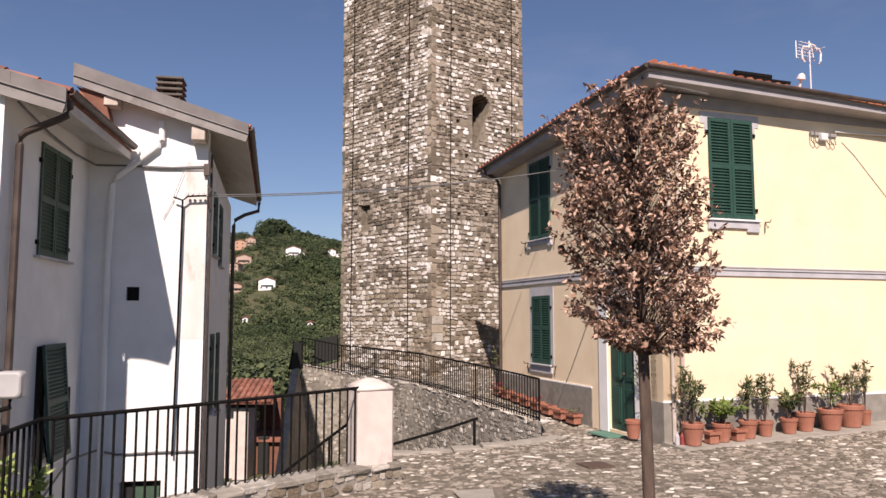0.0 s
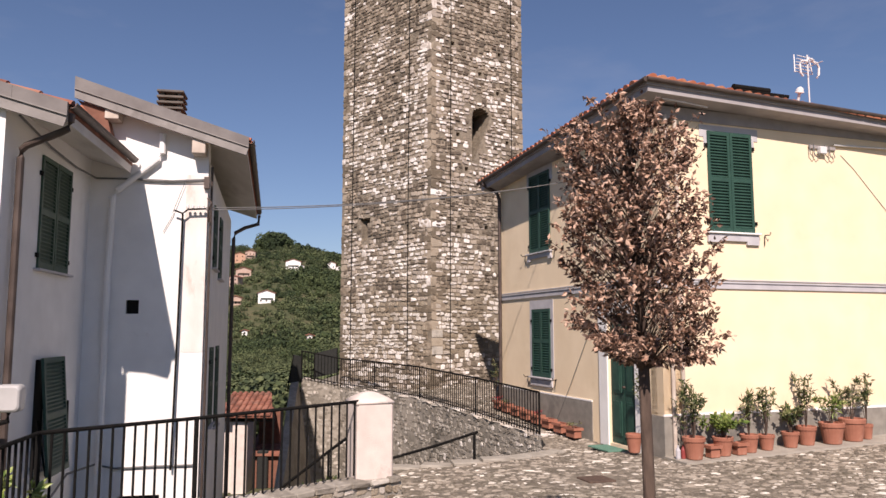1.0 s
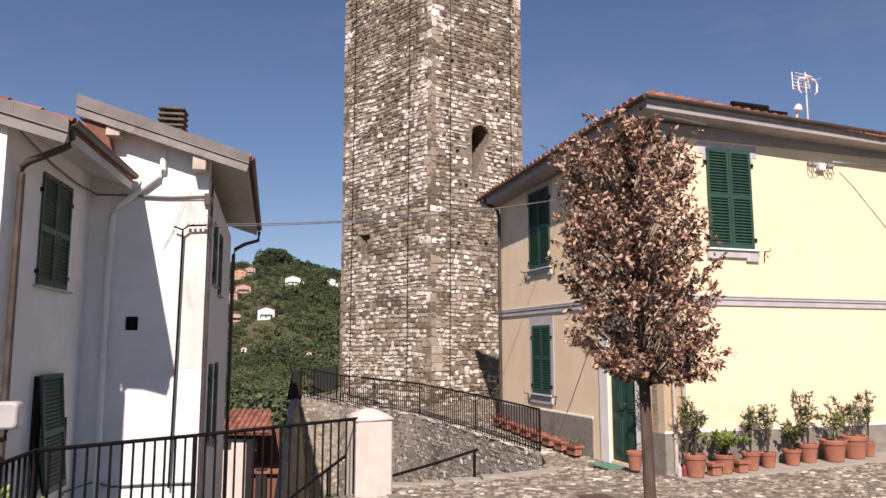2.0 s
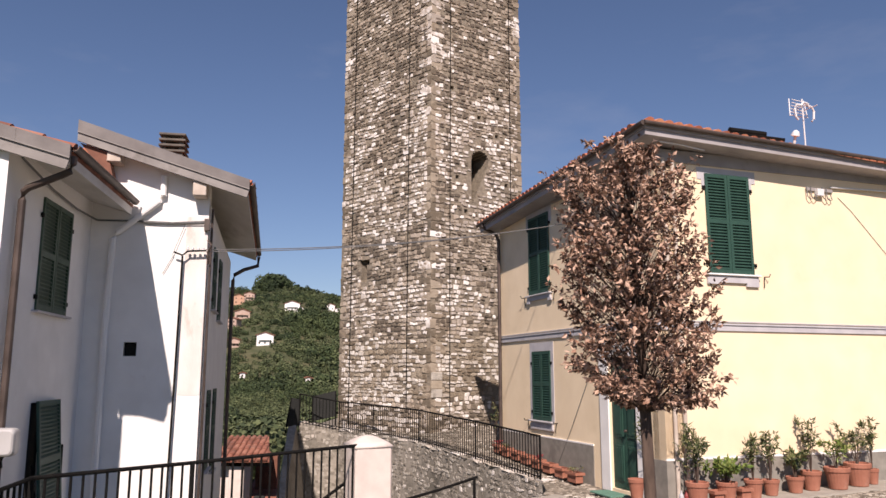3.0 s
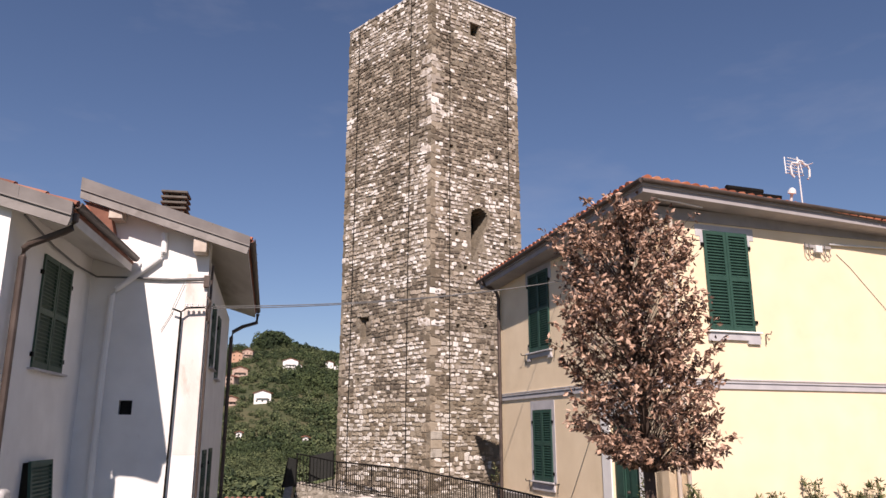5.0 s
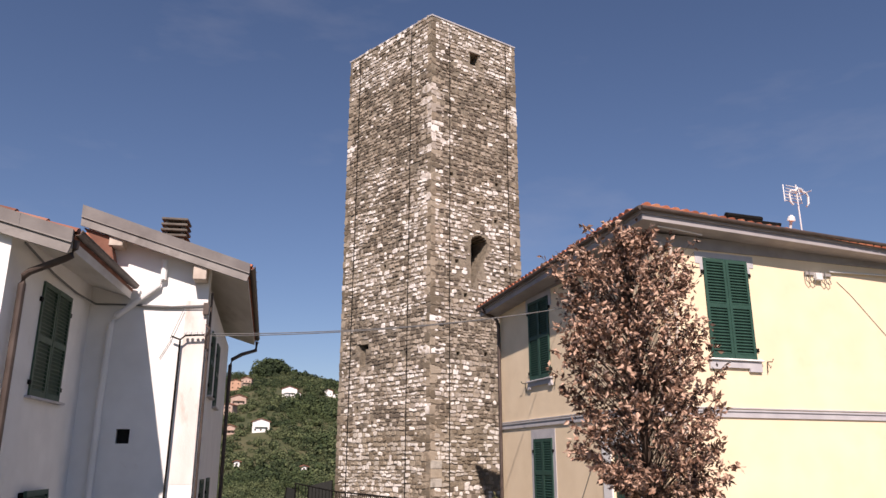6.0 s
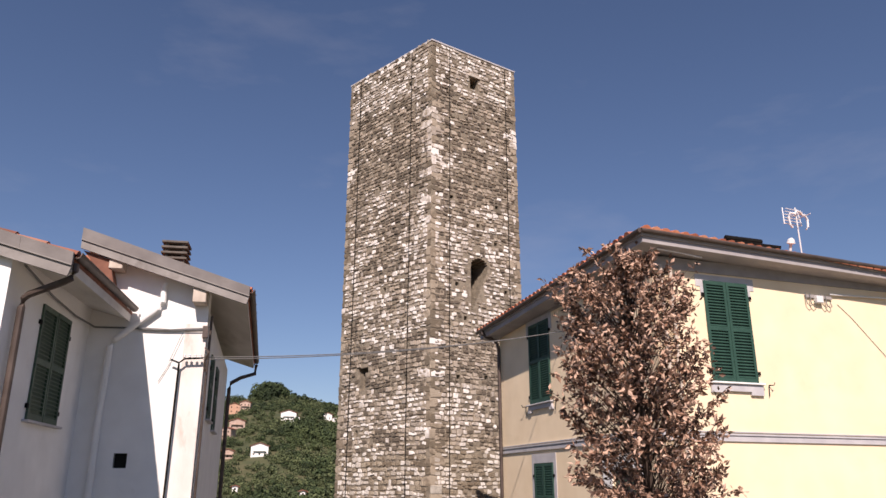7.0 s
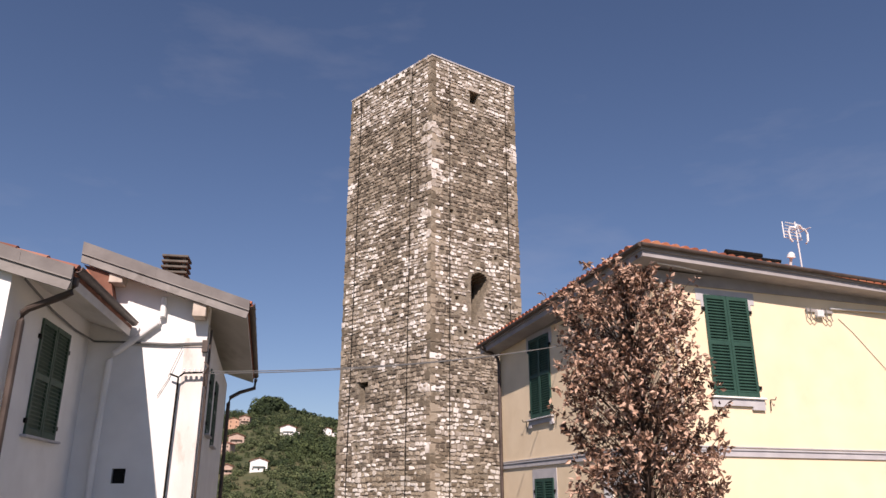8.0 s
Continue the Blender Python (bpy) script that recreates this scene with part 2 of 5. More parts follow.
def wall_bm(length, z0, z1, thick, holes, m):
    """A wall along local x with its outer face at y=0; holes are (x0, x1, z0, z1), cut right through."""
    bm = bmesh.new()
    xs = sorted({0.0, length, *[h[0] for h in holes], *[h[1] for h in holes]})
    for a, b in zip(xs, xs[1:]):
        z = z0
        for h in sorted([h for h in holes if h[0] <= a and h[1] >= b], key=lambda h: h[2]):
            if h[2] > z:
                box(bm, a, b, 0, thick, z, h[2], m)
            z = h[3]
        if z < z1:
            box(bm, a, b, 0, thick, z, z1, m)
    bmesh.ops.remove_doubles(bm, verts=bm.verts[:], dist=0.0005)
    return bm


# ---- ground and far hill ----
def plaza_z(x, y):
    base = -0.08 - 0.17 * min(1.0, max(0.0, (0.9 - x) / 1.8)) + 0.035 * max(0.0, x - 4.0)
    path = -0.20 + 0.048 * (min(y, 23.0) - 14.5) + 0.09 * min(2.5, max(0.0, x - 2.05 + 0.48 * (y - 15.75)))
    w = min(1.0, max(0.0, (y - 13.2) / 1.5)) * min(1.0, max(0.0, (4.4 - x) / 2.2))
    return base * (1 - w) + path * w


def hill_z(x, y):
    d = math.hypot(x, y)
    az = math.degrees(math.atan2(x, y))
    prof = [(0, -3.4), (30, -4.2), (60, -6.0), (120, -8.5), (200, -3.0), (300, 19.0), (380, 39.0), (450, 52.0), (600, 40.0), (1200, 30.0), (4000, 20.0)]
    z = prof[-1][1]
    for (a, za), (b, zb) in zip(prof, prof[1:]):
        if d < b:
            z = za + (zb - za) * (d - a) / (b - a)
            break
    if d > 120:
        k = min(1.0, (d - 120) / 300)
        z += k * (-1.7 * max(0.0, az + 11.5) if az > -11.5 else 0.9 * max(-12.0, az + 11.5)) * 1.0 if abs(az) < 40 else k * -18
        z += k * 5.0 * noise.noise(Vector((x * 0.012, y * 0.012, 0)))
    elif d > 20:
        z += 0.6 * noise.noise(Vector((x * 0.05, y * 0.05, 3)))
    return z


bm = bmesh.new()
rad = [0.01, 4, 8, 12, 16, 20, 25, 30, 40, 50, 65, 80, 100, 125, 150, 180, 210, 240, 270, 300, 330, 360, 390, 420, 450, 480, 520, 600, 800, 1200, 2000, 4000]
angs = [radians(a) for a in list(range(-180, -24, 6)) + list(range(-24, 6, 1)) + list(range(6, 180, 6))]
grid = [[bm.verts.new((r * math.sin(a), r * math.cos(a), hill_z(r * math.sin(a), r * math.cos(a)))) for a in angs] for r in rad]
for u, v in zip(grid, grid[1:]):
    for k in range(len(angs)):
        j = (k + 1) % len(angs)
        bm.faces.new((u[k], u[j], v[j], v[k]))
tagged(part("ground", bm, M_EARTH, smooth=True), "grassy terraced hillside and valley floor", "ground", kind="structure")

# the square: a solid slab with its own edge along the railing and the retaining wall
EDGE = [(-3.75, -6.0), (-3.75, 6.3), (-3.85, 7.3), (-2.85, 8.75), (-1.2, 10.55), (-0.74, 10.98), (-0.92, 12.95), (0.15, 12.78), (1.1, 12.92), (1.64, 13.35), (2.0, 14.2), (2.04, 15.8), (0.95, 18.6), (-0.52, 21.6), (-2.05, 23.95), (-3.38, 25.55), (-4.7, 25.45), (-4.9, 28.5), (-3.6, 33.0), (14.0, 33.0), (14.0, -6.0)]


def inside(x, y, poly):
    c = False
    for (x0, y0), (x1, y1) in zip(poly, poly[1:] + poly[:1]):
        if (y0 > y) != (y1 > y) and x < (x1 - x0) * (y - y0) / (y1 - y0) + x0:
            c = not c
    return c


bm = bmesh.new()
top = [bm.verts.new((x, y, plaza_z(x, y))) for x, y in EDGE]
face = bm.faces.new(top)
bmesh.ops.triangulate(bm, faces=[face])
for _ in range(7):
    bmesh.ops.subdivide_edges(bm, edges=[e for e in bm.edges if e.calc_length() > 0.55], cuts=1)
    bmesh.ops.triangulate(bm, faces=bm.faces[:])
for v in bm.verts:
    v.co.z = plaza_z(v.co.x, v.co.y)
rim = [e for e in bm.edges if e.is_boundary]
low = bmesh.ops.extrude_edge_only(bm, edges=rim)["geom"]
for v in low:
    if isinstance(v, bmesh.types.BMVert):
        v.co.z = -4.5
plaza = tagged(part("pavement", bm, M_PATH), "sandy bed of an old cobbled village square", "pavement", kind="structure")

# ---- tower ----
TC, TL, TR = Vector((-0.357, 22.86, 0)), Vector((-3.563, 26.08, 0)), Vector((2.726, 25.02, 0))
TB = TL + TR - TC
TOPZ, BASEZ = 17.09, -1.0


def face_frame(a, b):
    """Frame of a wall seen from outside: x from a to b, outside at minus y."""
    d = (b - a).normalized()
    q = Vector((-d.y, d.x, 0))
    return Matrix(((d.x, q.x, 0, a.x), (d.y, q.y, 0, a.y), (0, 0, 1, a.z), (0, 0, 0, 1))), (b - a).length


tower = thing("bell_tower", Matrix.Translation((0, 0, 0)), "tall square medieval tower of pale rubble stone", "tower")
FL, LL = face_frame(TL, TC)
FR, LR = face_frame(TC, TR)
HOLES_L = [(1.04, 1.56, 5.70, 5.88), (1.13, 1.42, 5.12, 5.70)]
# the arched window, half walled up with a sloping fill
HOLES_R = [(1.60, 1.69 + 0.62 * k / 9, 7.56 + 0.148 * k, 7.56 + 0.148 * (k + 1)) for k in range(10)]
HOLES_R += [(1.62, 2.31, 9.04, 9.20), (1.66, 2.28, 9.20, 9.28), (1.76, 2.20, 9.28, 9.34), (1.88, 2.08, 9.34, 9.38), (1.654, 2.030, 15.727, 16.197)]
# putlog holes left by the scaffolding
HOLES_L += [(u - 0.06, u + 0.06, z - 0.09, z + 0.09) for u, z in ((3.42, 15.79), (3.44, 5.36), (1.04, 3.75), (2.3, 8.4), (1.9, 12.2))]
HOLES_R += [(u - 0.07, u + 0.07, z - 0.065, z + 0.065) for u, z in ((0.83, 11.34), (1.94, 10.54), (2.77, 11.38), (2.47, 14.30), (2.69, 10.01), (1.06, 5.34), (2.17, 5.41), (1.03, 8.35), (3.09, 8.36), (1.37, 7.26))]
part("wall", wall_bm(LL, BASEZ, TOPZ, 0.9, HOLES_L, FL), M_MORTAR, tower)
part("wall", wall_bm(LR, BASEZ, TOPZ, 0.9, HOLES_R, FR), M_MORTAR, tower)
# near-black sheets deep in the holes, added to stand in for interior shade
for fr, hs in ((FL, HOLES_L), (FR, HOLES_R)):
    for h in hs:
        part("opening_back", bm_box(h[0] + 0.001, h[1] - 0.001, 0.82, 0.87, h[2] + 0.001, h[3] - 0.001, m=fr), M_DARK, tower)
FB, LB = face_frame(TR, TB)
part("wall", wall_bm(LB - 0.22, BASEZ, TOPZ, 0.9, [], FB @ Matrix.Translation((0.22, 0, 0))), M_MORTAR, tower)
FK, LK = face_frame(TB, TL)
part("wall", wall_bm(LK - 0.22, BASEZ, TOPZ, 0.9, [], FK), M_MORTAR, tower)
bm = bmesh.new()
mid = (TC + TB) / 2
prism(bm, [tuple(mid + (p - mid) * 1.012 + Vector((0, 0, TOPZ))) for p in (TC, TR, TB, TL)], (0, 0, 0.05))
part("roof", bm, M_TRIM, tower, "thin grey capping slab")

# ---- yellow house ----
HY = Matrix.Translation((3.74, 12.82, 0)) @ Matrix.Rotation(radians(19.0), 4, "Z")
house = thing("yellow_house", HY, "two-storey pale yellow rendered house with green shutters", "house")
HLEN, HDEP, HTOP = 9.0, 6.86, 6.03
MF = Matrix()
ML = Matrix.Translation((0, HDEP, 0)) @ Matrix.Rotation(radians(-90), 4, "Z")
W_BIG = (1.075, 2.05, 3.82, 5.66)
W_UP = (HDEP - 5.10, HDEP - 4.05, 3.87, 5.72)
W_LOW = (HDEP - 5.02, HDEP - 4.10, 1.02, 2.56)
DOOR = (HDEP - 1.74, HDEP - 0.82, -0.04, 2.35)
part("wall", wall_bm(HLEN, -0.6, HTOP, 0.35, [W_BIG], MF), M_YELLOW, house)
part("wall", wall_bm(HDEP, -0.6, HTOP, 0.35, [W_UP, W_LOW, DOOR], ML), M_YELLOW, house)
part("wall", bm_box(HLEN - 0.35, HLEN, 0.36, HDEP, -0.6, HTOP), M_YELLOW, house)
part("wall", bm_box(0.36, HLEN - 0.36, HDEP - 0.35, HDEP - 0.003, -0.6, HTOP), M_YELLOW, house)
part("floor_slab", bm_box(0.36, HLEN - 0.36, 0.36, HDEP - 0.36, 2.7, 2.95), M_TRIM, house)


SLATS = {}


def shutter_leaf(owner, mw, w, h, mat_s, mid=0.5, label="closed green louvred shutter leaf"):
    """A louvred leaf at x 0..w, z 0..h of mw, outside at minus y: a frame, with each slat a part."""
    bm = bmesh.new()
    s = 0.055
    for q in ((0, s, 0, h), (w - s, w, 0, h), (s, w - s, 0, 0.08), (s, w - s, h - 0.07, h), (s, w - s, h * mid - 0.04, h * mid + 0.04)):
        box(bm, q[0], q[1], -0.04, 0, q[2], q[3], mw)
    box(bm, s, w - s, -0.008, 0, 0.08, h - 0.07, mw)
    bmesh.ops.remove_doubles(bm, verts=bm.verts[:], dist=0.0005)
    leaf = part("shutter", bm, mat_s, owner, label)
    key = (round(w, 3), mat_s.name)
    if key not in SLATS:
        sb = bmesh.new()
        for v in box(sb, s + 0.001, w - s - 0.001, -0.037, -0.009, -0.004, 0.004):
            if v.co.y < -0.02:
                v.co.z -= 0.024
        me = bpy.data.meshes.new("slat")
        sb.to_mesh(me)
        sb.free()
        me.materials.append(mat_s)
        SLATS[key] = me
    for a, b in ((0.08, h * mid - 0.04), (h * mid + 0.04, h - 0.07)):
        n = int((b - a) / 0.052)
        for i in range(n):
            ob = new("slat", SLATS[key])
            ob.parent = leaf
            ob.matrix_basis = mw @ Matrix.Translation((0, 0, a + (b - a) * (i + 0.6) / n))
    return leaf


def shuttered_window(owner, mw, w, mat_s, sill=True, surround=None, sill_mat=None, mid=0.52):
    """Closed louvred shutters over a window opening w, with its frame, sill and surround."""
    x0, x1, z0, z1 = w
    bm = bmesh.new()
    for a in ((x0 + 0.002, x0 + 0.05, z0 + 0.002, z1 - 0.002), (x1 - 0.05, x1 - 0.002, z0 + 0.002, z1 - 0.002), (x0 + 0.05, x1 - 0.05, z1 - 0.05, z1 - 0.002), (x0 + 0.05, x1 - 0.05, z0 + 0.002, z0 + 0.05)):
        box(bm, a[0], a[1], 0.14, 0.20, a[2], a[3], mw)
    box(bm, x0 + 0.01, x1 - 0.01, 0.20, 0.22, z0 + 0.01, z1 - 0.01, mw)
    win = part("window", bm, M_DARK, owner, "window opening closed by green louvred shutters")
    half = (x1 - x0) / 2 - 0.004
    for i in range(2):
        shutter_leaf(owner, mw @ Matrix.Translation((x0 + 0.002 + i * (half + 0.004), 0.012 - 0.006 * i, z0 + 0.005)), half, z1 - z0 - 0.01, mat_s, mid)
    if sill:
        bm = bmesh.new()
        box(bm, x0 - 0.10, x1 + 0.10, -0.09, 0.05, z0 - 0.035, z0 - 0.003, mw)
        part("window_sill", bm, sill_mat or M_TRIM, win, "pale stone window sill", bevel=0.006)
    for xx in (x0 - 0.03, x1 + 0.03):
        for zz in (z0 + 0.15, z1 - 0.3):
            part("hinge", bm_box(xx - 0.035, xx + 0.035, -0.03, 0.0, zz, zz + 0.06, m=mw), M_IRON, win)
    return win


win_big = shuttered_window(house, MF, W_BIG, M_GREEN, sill_mat=M_WHITE)
win_up = shuttered_window(house, ML, W_UP, M_GREEN)
win_low = shuttered_window(house, ML, W_LOW, M_GREEN)


def flat_band(owner, name, mw, boxes, mat, label=""):
    bm = bmesh.new()
    for a in boxes:
        box(bm, *a, m=mw)
    return part(name, bm, mat, owner, label)


# painted surrounds, string course, plinth
x0, x1, z0, z1 = W_LOW
flat_band(house, "surround", ML, [(x0 - 0.13, x0 - 0.002, -0.012, 0, z0 - 0.0, z1 + 0.2), (x1 + 0.002, x1 + 0.13, -0.012, 0, z0, z1 + 0.2), (x0, x1, -0.012, 0, z1 + 0.002, z1 + 0.2)], M_TRIM, "pale grey painted window surround")
flat_band(house, "apron", ML, [(x0 - 0.07, x1 + 0.07, -0.04, 0, z0 - 0.2, z0 - 0.04)], M_TRIM, "grey moulded apron under the sill")
x0, x1, z0, z1 = W_UP
flat_band(house, "surround", ML, [(x0 - 0.13, x0 - 0.002, -0.012, 0, z1 - 0.25, z1 + 0.16), (x1 + 0.002, x1 + 0.13, -0.012, 0, z1 - 0.25, z1 + 0.16), (x0, x1, -0.012, 0, z1 + 0.002, z1 + 0.16)], M_TRIM)
flat_band(house, "apron", ML, [(x0 - 0.06, x1 + 0.06, -0.05, 0, z0 - 0.13, z0 - 0.04), (x0 - 0.08, x0 + 0.06, -0.05, 0, z0 - 0.19, z0 - 0.13), (x1 - 0.06, x1 + 0.08, -0.05, 0, z0 - 0.19, z0 - 0.13)], M_TRIM)
x0, x1, z0, z1 = W_BIG
flat_band(house, "surround", MF, [(x0 - 0.16, x0 - 0.002, -0.012, 0, z1 - 0.12, z1 + 0.10), (x1 + 0.002, x1 + 0.16, -0.012, 0, z1 - 0.12, z1 + 0.10), (x0, x1, -0.012, 0, z1 + 0.002, z1 + 0.10), (x0 - 0.07, x0 - 0.002, -0.012, 0, z1 - 0.3, z1 - 0.12), (x1 + 0.002, x1 + 0.07, -0.012, 0, z1 - 0.3, z1 - 0.12)], M_TRIM, "pale mauve-grey painted corner pieces")
flat_band(house, "apron", MF, [(x0 - 0.07, x1 + 0.07, -0.05, 0, z0 - 0.16, z0 - 0.04), (x0 - 0.07, x0 + 0.2, -0.05, 0, z0 - 0.19, z0 - 0.16), (x1 - 0.2, x1 + 0.07, -0.05, 0, z0 - 0.22, z0 - 0.16)], M_TRIM, "pale moulded apron under the sill")
for mw, ln, up_ in ((MF, HLEN, 0.0), (ML, HDEP, 0.035)):
    flat_band(house, "string_course", mw, [(0.0, ln, -0.03, 0, 2.80 + up_, 2.88 + up_), (0.0, ln, -0.015, 0, 2.88 + up_, 2.90 + up_), (0.0, ln, -0.045, 0, 2.90 + up_, 2.93 + up_), (0.0, ln, -0.03, 0, 2.95 + up_, 2.97 + up_)], M_TRIM, "grey moulded string course")
flat_band(house, "plinth_edge", MF, [(-0.026, HLEN, -0.026, 0, 0.62, 0.655)], M_WHITE, "pale worn line above the plinth")
flat_band(house, "plinth_edge", ML, [(0, HDEP - 2.35, -0.024, 0, 0.66, 0.69)], M_WHITE, "pale worn line above the plinth")
flat_band(house, "plinth", MF, [(-0.02, HLEN, -0.02, 0, -0.5, 0.62)], M_PLINTH, "rough grey cement plinth")
flat_band(house, "plinth", ML, [(0, HDEP - 2.35, -0.02, 0, -0.5, 0.66), (HDEP - 0.80, HDEP, -0.02, 0, -0.5, 0.62)], M_PLINTH, "rough grey cement plinth")

# front door with its pale jambs
bm = bmesh.new()
dx0, dx1, dz0, dz1 = DOOR
for i in range(2):
    a = dx0 + 0.01 + i * (dx1 - dx0) / 2
    b = a + (dx1 - dx0) / 2 - 0.015
    box(bm, a, b, 0.05, 0.10, dz0 + 0.01, dz1 - 0.01, ML)
    for za, zb in ((0.12, 0.75), (0.90, 1.55), (1.68, 2.2)):
        box(bm, a + 0.08, b - 0.08, 0.03, 0.05, za, zb, ML)
        box(bm, a + 0.12, b - 0.12, 0.02, 0.03, za + 0.05, zb - 0.05, ML)
door = part("door", bm, M_GREEN, house, "dark green panelled double door")
bm = bmesh.new()
tube(bm, [ML @ Vector(((dx0 + dx1) / 2 + 0.06, 0.02, 1.02)), ML @ Vector(((dx0 + dx1) / 2 + 0.06, -0.03, 1.02))], 0.025, 10)
part("door_handle", bm, M_COPPER, door)
flat_band(house, "door_jamb", ML, [(dx0 - 0.30, dx0 - 0.001, -0.03, 0.03, -0.1, 2.66), (dx1 + 0.001, dx1 + 0.25, -0.03, 0.03, -0.1, 2.66), (dx0 - 0.001, dx1 + 0.001, -0.03, 0.03, 2.36, 2.66)], M_WHITE, "pale stone door surround")

# grey band under the eaves: the eave's shade on the yellow wall, put into colour
flat_band(house, "frieze", MF, [(-0.03, HLEN, -0.03, 0, 5.80, 6.02)], M_UNDEREAVE, "grey band standing in for eave shade on the wall")
flat_band(house, "frieze", ML, [(0, HDEP, -0.03, 0, 5.84, 6.02)], M_UNDEREAVE, "grey band standing in for eave shade on the wall")

# hipped roof
OV = 0.42
ex0, ex1, ey0, ey1 = -OV, HLEN + OV, -OV, HDEP + 0.3
flat_band(house, "eave", Matrix(), [(ex0, ex1, ey0, ey1, 5.92, 6.03), (ex0 - 0.035, ex1, ey0 - 0.035, ey1, 6.03, 6.10)], M_EAVE, "boxed lavender-grey eaves")
RS = math.tan(radians(17))
rz = 6.13
ym = (ey0 + ey1) / 2
hr = (ey1 - ey0) / 2 * RS
bm = bmesh.new()
o = 0.05
A = [Vector((ex0 - o, ey0 - o, rz)), Vector((ex1 + o, ey0 - o, rz)), Vector((ex1 + o, ey1 + o, rz)), Vector((ex0 - o, ey1 + o, rz))]
r0, r1 = Vector((ex0 + (ym - ey0), ym, rz + hr)), Vector((ex1 - (ym - ey0), ym, rz + hr))
vb = [bm.verts.new(a - Vector((0, 0, 0.04))) for a in A]
va = [bm.verts.new(a) for a in A]
w0, w1 = bm.verts.new(r0), bm.verts.new(r1)
for f in ((va[0], va[1], w1, w0), (va[1], va[2], w1), (va[2], va[3], w0, w1), (va[3], va[0], w0), (vb[3], vb[2], vb[1], vb[0])):
    bm.faces.new(f)
for i in range(4):
    bm.faces.new((vb[i], vb[(i + 1) % 4], va[(i + 1) % 4], va[i]))
roof = part("roof", bm, M_TILE, house, "low hipped roof of red clay tiles")


def barrel_rows(start, along, up, n, step, lens, r=0.085, mat=None):
    """Rows of overlapping half-round clay tiles going up a slope."""
    vs, fs = [], []
    up, along = Vector(up).normalized(), Vector(along).normalized()
    nor = along.cross(up).normalized()
    if nor.z < 0:
        nor = -nor
    for i in range(n):
        p0 = Vector(start) + along * (step * (i + 0.5))
        k, ln = 0.0, lens(i)
        while k < ln:
            seg = min(0.42, ln - k)
            base = len(vs)
            j = random.uniform(-0.012, 0.012)
            for t, rr, hh in ((k - 0.03, r, 0.018), (k + seg, r * 0.85, 0.0)):
                for a in range(7):
                    th = math.pi * a / 6
                    vs.append(p0 + up * t + along * (rr * math.cos(th) + j) + nor * (rr * 0.8 * math.sin(th) + hh))
            for a in range(6):
                fs.append((base + a, base + a + 1, base + 8 + a, base + 7 + a))
            fs.append(tuple(base + a for a in range(7)))
            k += 0.40
    me = bpy.data.meshes.new("tiles")
    me.from_pydata([tuple(v) for v in vs], [], fs)
    me.materials.append(mat or M_TILE)
    return me


def tile_part(me, parent):
    ob = new("roof_tiles", me)
    ob.parent = parent
    return tagged(ob, "weathered red clay barrel tiles", kind="stuff")


slope = (ym - ey0)
tile_part(barrel_rows(A[0], (1, 0, 0), (0, 1, RS), int((ex1 - ex0) / 0.2), 0.2, lambda i: min(slope, i * 0.2 + 0.1, 10.2 - i * 0.2) / math.cos(radians(17))), roof)
tile_part(barrel_rows(A[3], (0, -1, 0), (1, 0, RS), int((ey1 - ey0) / 0.2), 0.2, lambda i: max(0.1, min(i * 0.2, (ey1 - ey0) - i * 0.2)) / math.cos(radians(17))), roof)


def gutter(owner, mw, pts, r=0.065, mat=None):
    bm = bmesh.new()
    tube(bm, [mw @ Vector(p) for p in pts], r, 10)
    return part("gutter", bm, mat or M_COPPER, owner, "round metal gutter")


def half_gutter(owner, a, b, r, mat=None):
    """An open half-round gutter along y from a to b, with a rolled lip and strap ends."""
    bm = bmesh.new()
    ring = [(r * math.cos(t), r * math.sin(t)) for t in [math.pi * (1 + k / 10) for k in range(11)]]
    ring += [(x * 0.86, z * 0.86) for x, z in ring[::-1]]
    prism(bm, [Vector(a) + Vector((x, 0, z)) for x, z in ring], Vector(b) - Vector(a))
    tube(bm, [Vector(a) + Vector((r, 0, 0.004)), Vector(b) + Vector((r, 0, 0.004))], 0.011, 8)
    n = int((Vector(b) - Vector(a)).length / 0.7)
    for i in range(1, n + 1):
        p = Vector(a).lerp(Vector(b), (i - 0.5) / n)
        box(bm, p.x - r - 0.004, p.x + r + 0.006, p.y - 0.015, p.y + 0.015, p.z - 0.004, p.z + 0.006)
    return part("gutter", bm, mat or M_COPPER, owner, "half-round brown metal gutter")


def downpipe(owner, mw, pts, r=0.045, mat=None, label="metal rainwater pipe"):
    bm = bmesh.new()
    tube(bm, [mw @ Vector(p) for p in pts], r, 10)
    return part("downpipe", bm, mat or M_COPPER, owner, label)


gutter(house, Matrix(), [(ex0 - 0.06, ey0 - 0.075, 6.10), (ex1, ey0 - 0.075, 6.10)], 0.04)
gutter(house, Matrix(), [(ex0 - 0.075, ey0 - 0.06, 6.10), (ex0 - 0.075, ey1 + 0.05, 6.10)], 0.045)
downpipe(house, Matrix(), [(ex0 - 0.07, HDEP - 0.02, 5.96), (ex0 - 0.07, HDEP - 0.03, 5.84), (ex0 + 0.05, HDEP - 0.05, 5.76), (-0.15, HDEP - 0.12, 5.64), (-0.09, HDEP - 0.14, 5.45), (-0.09, HDEP - 0.14, 0.35)], 0.045)

# the old roof sags towards the back and along the front
bpy.context.view_layer.update()
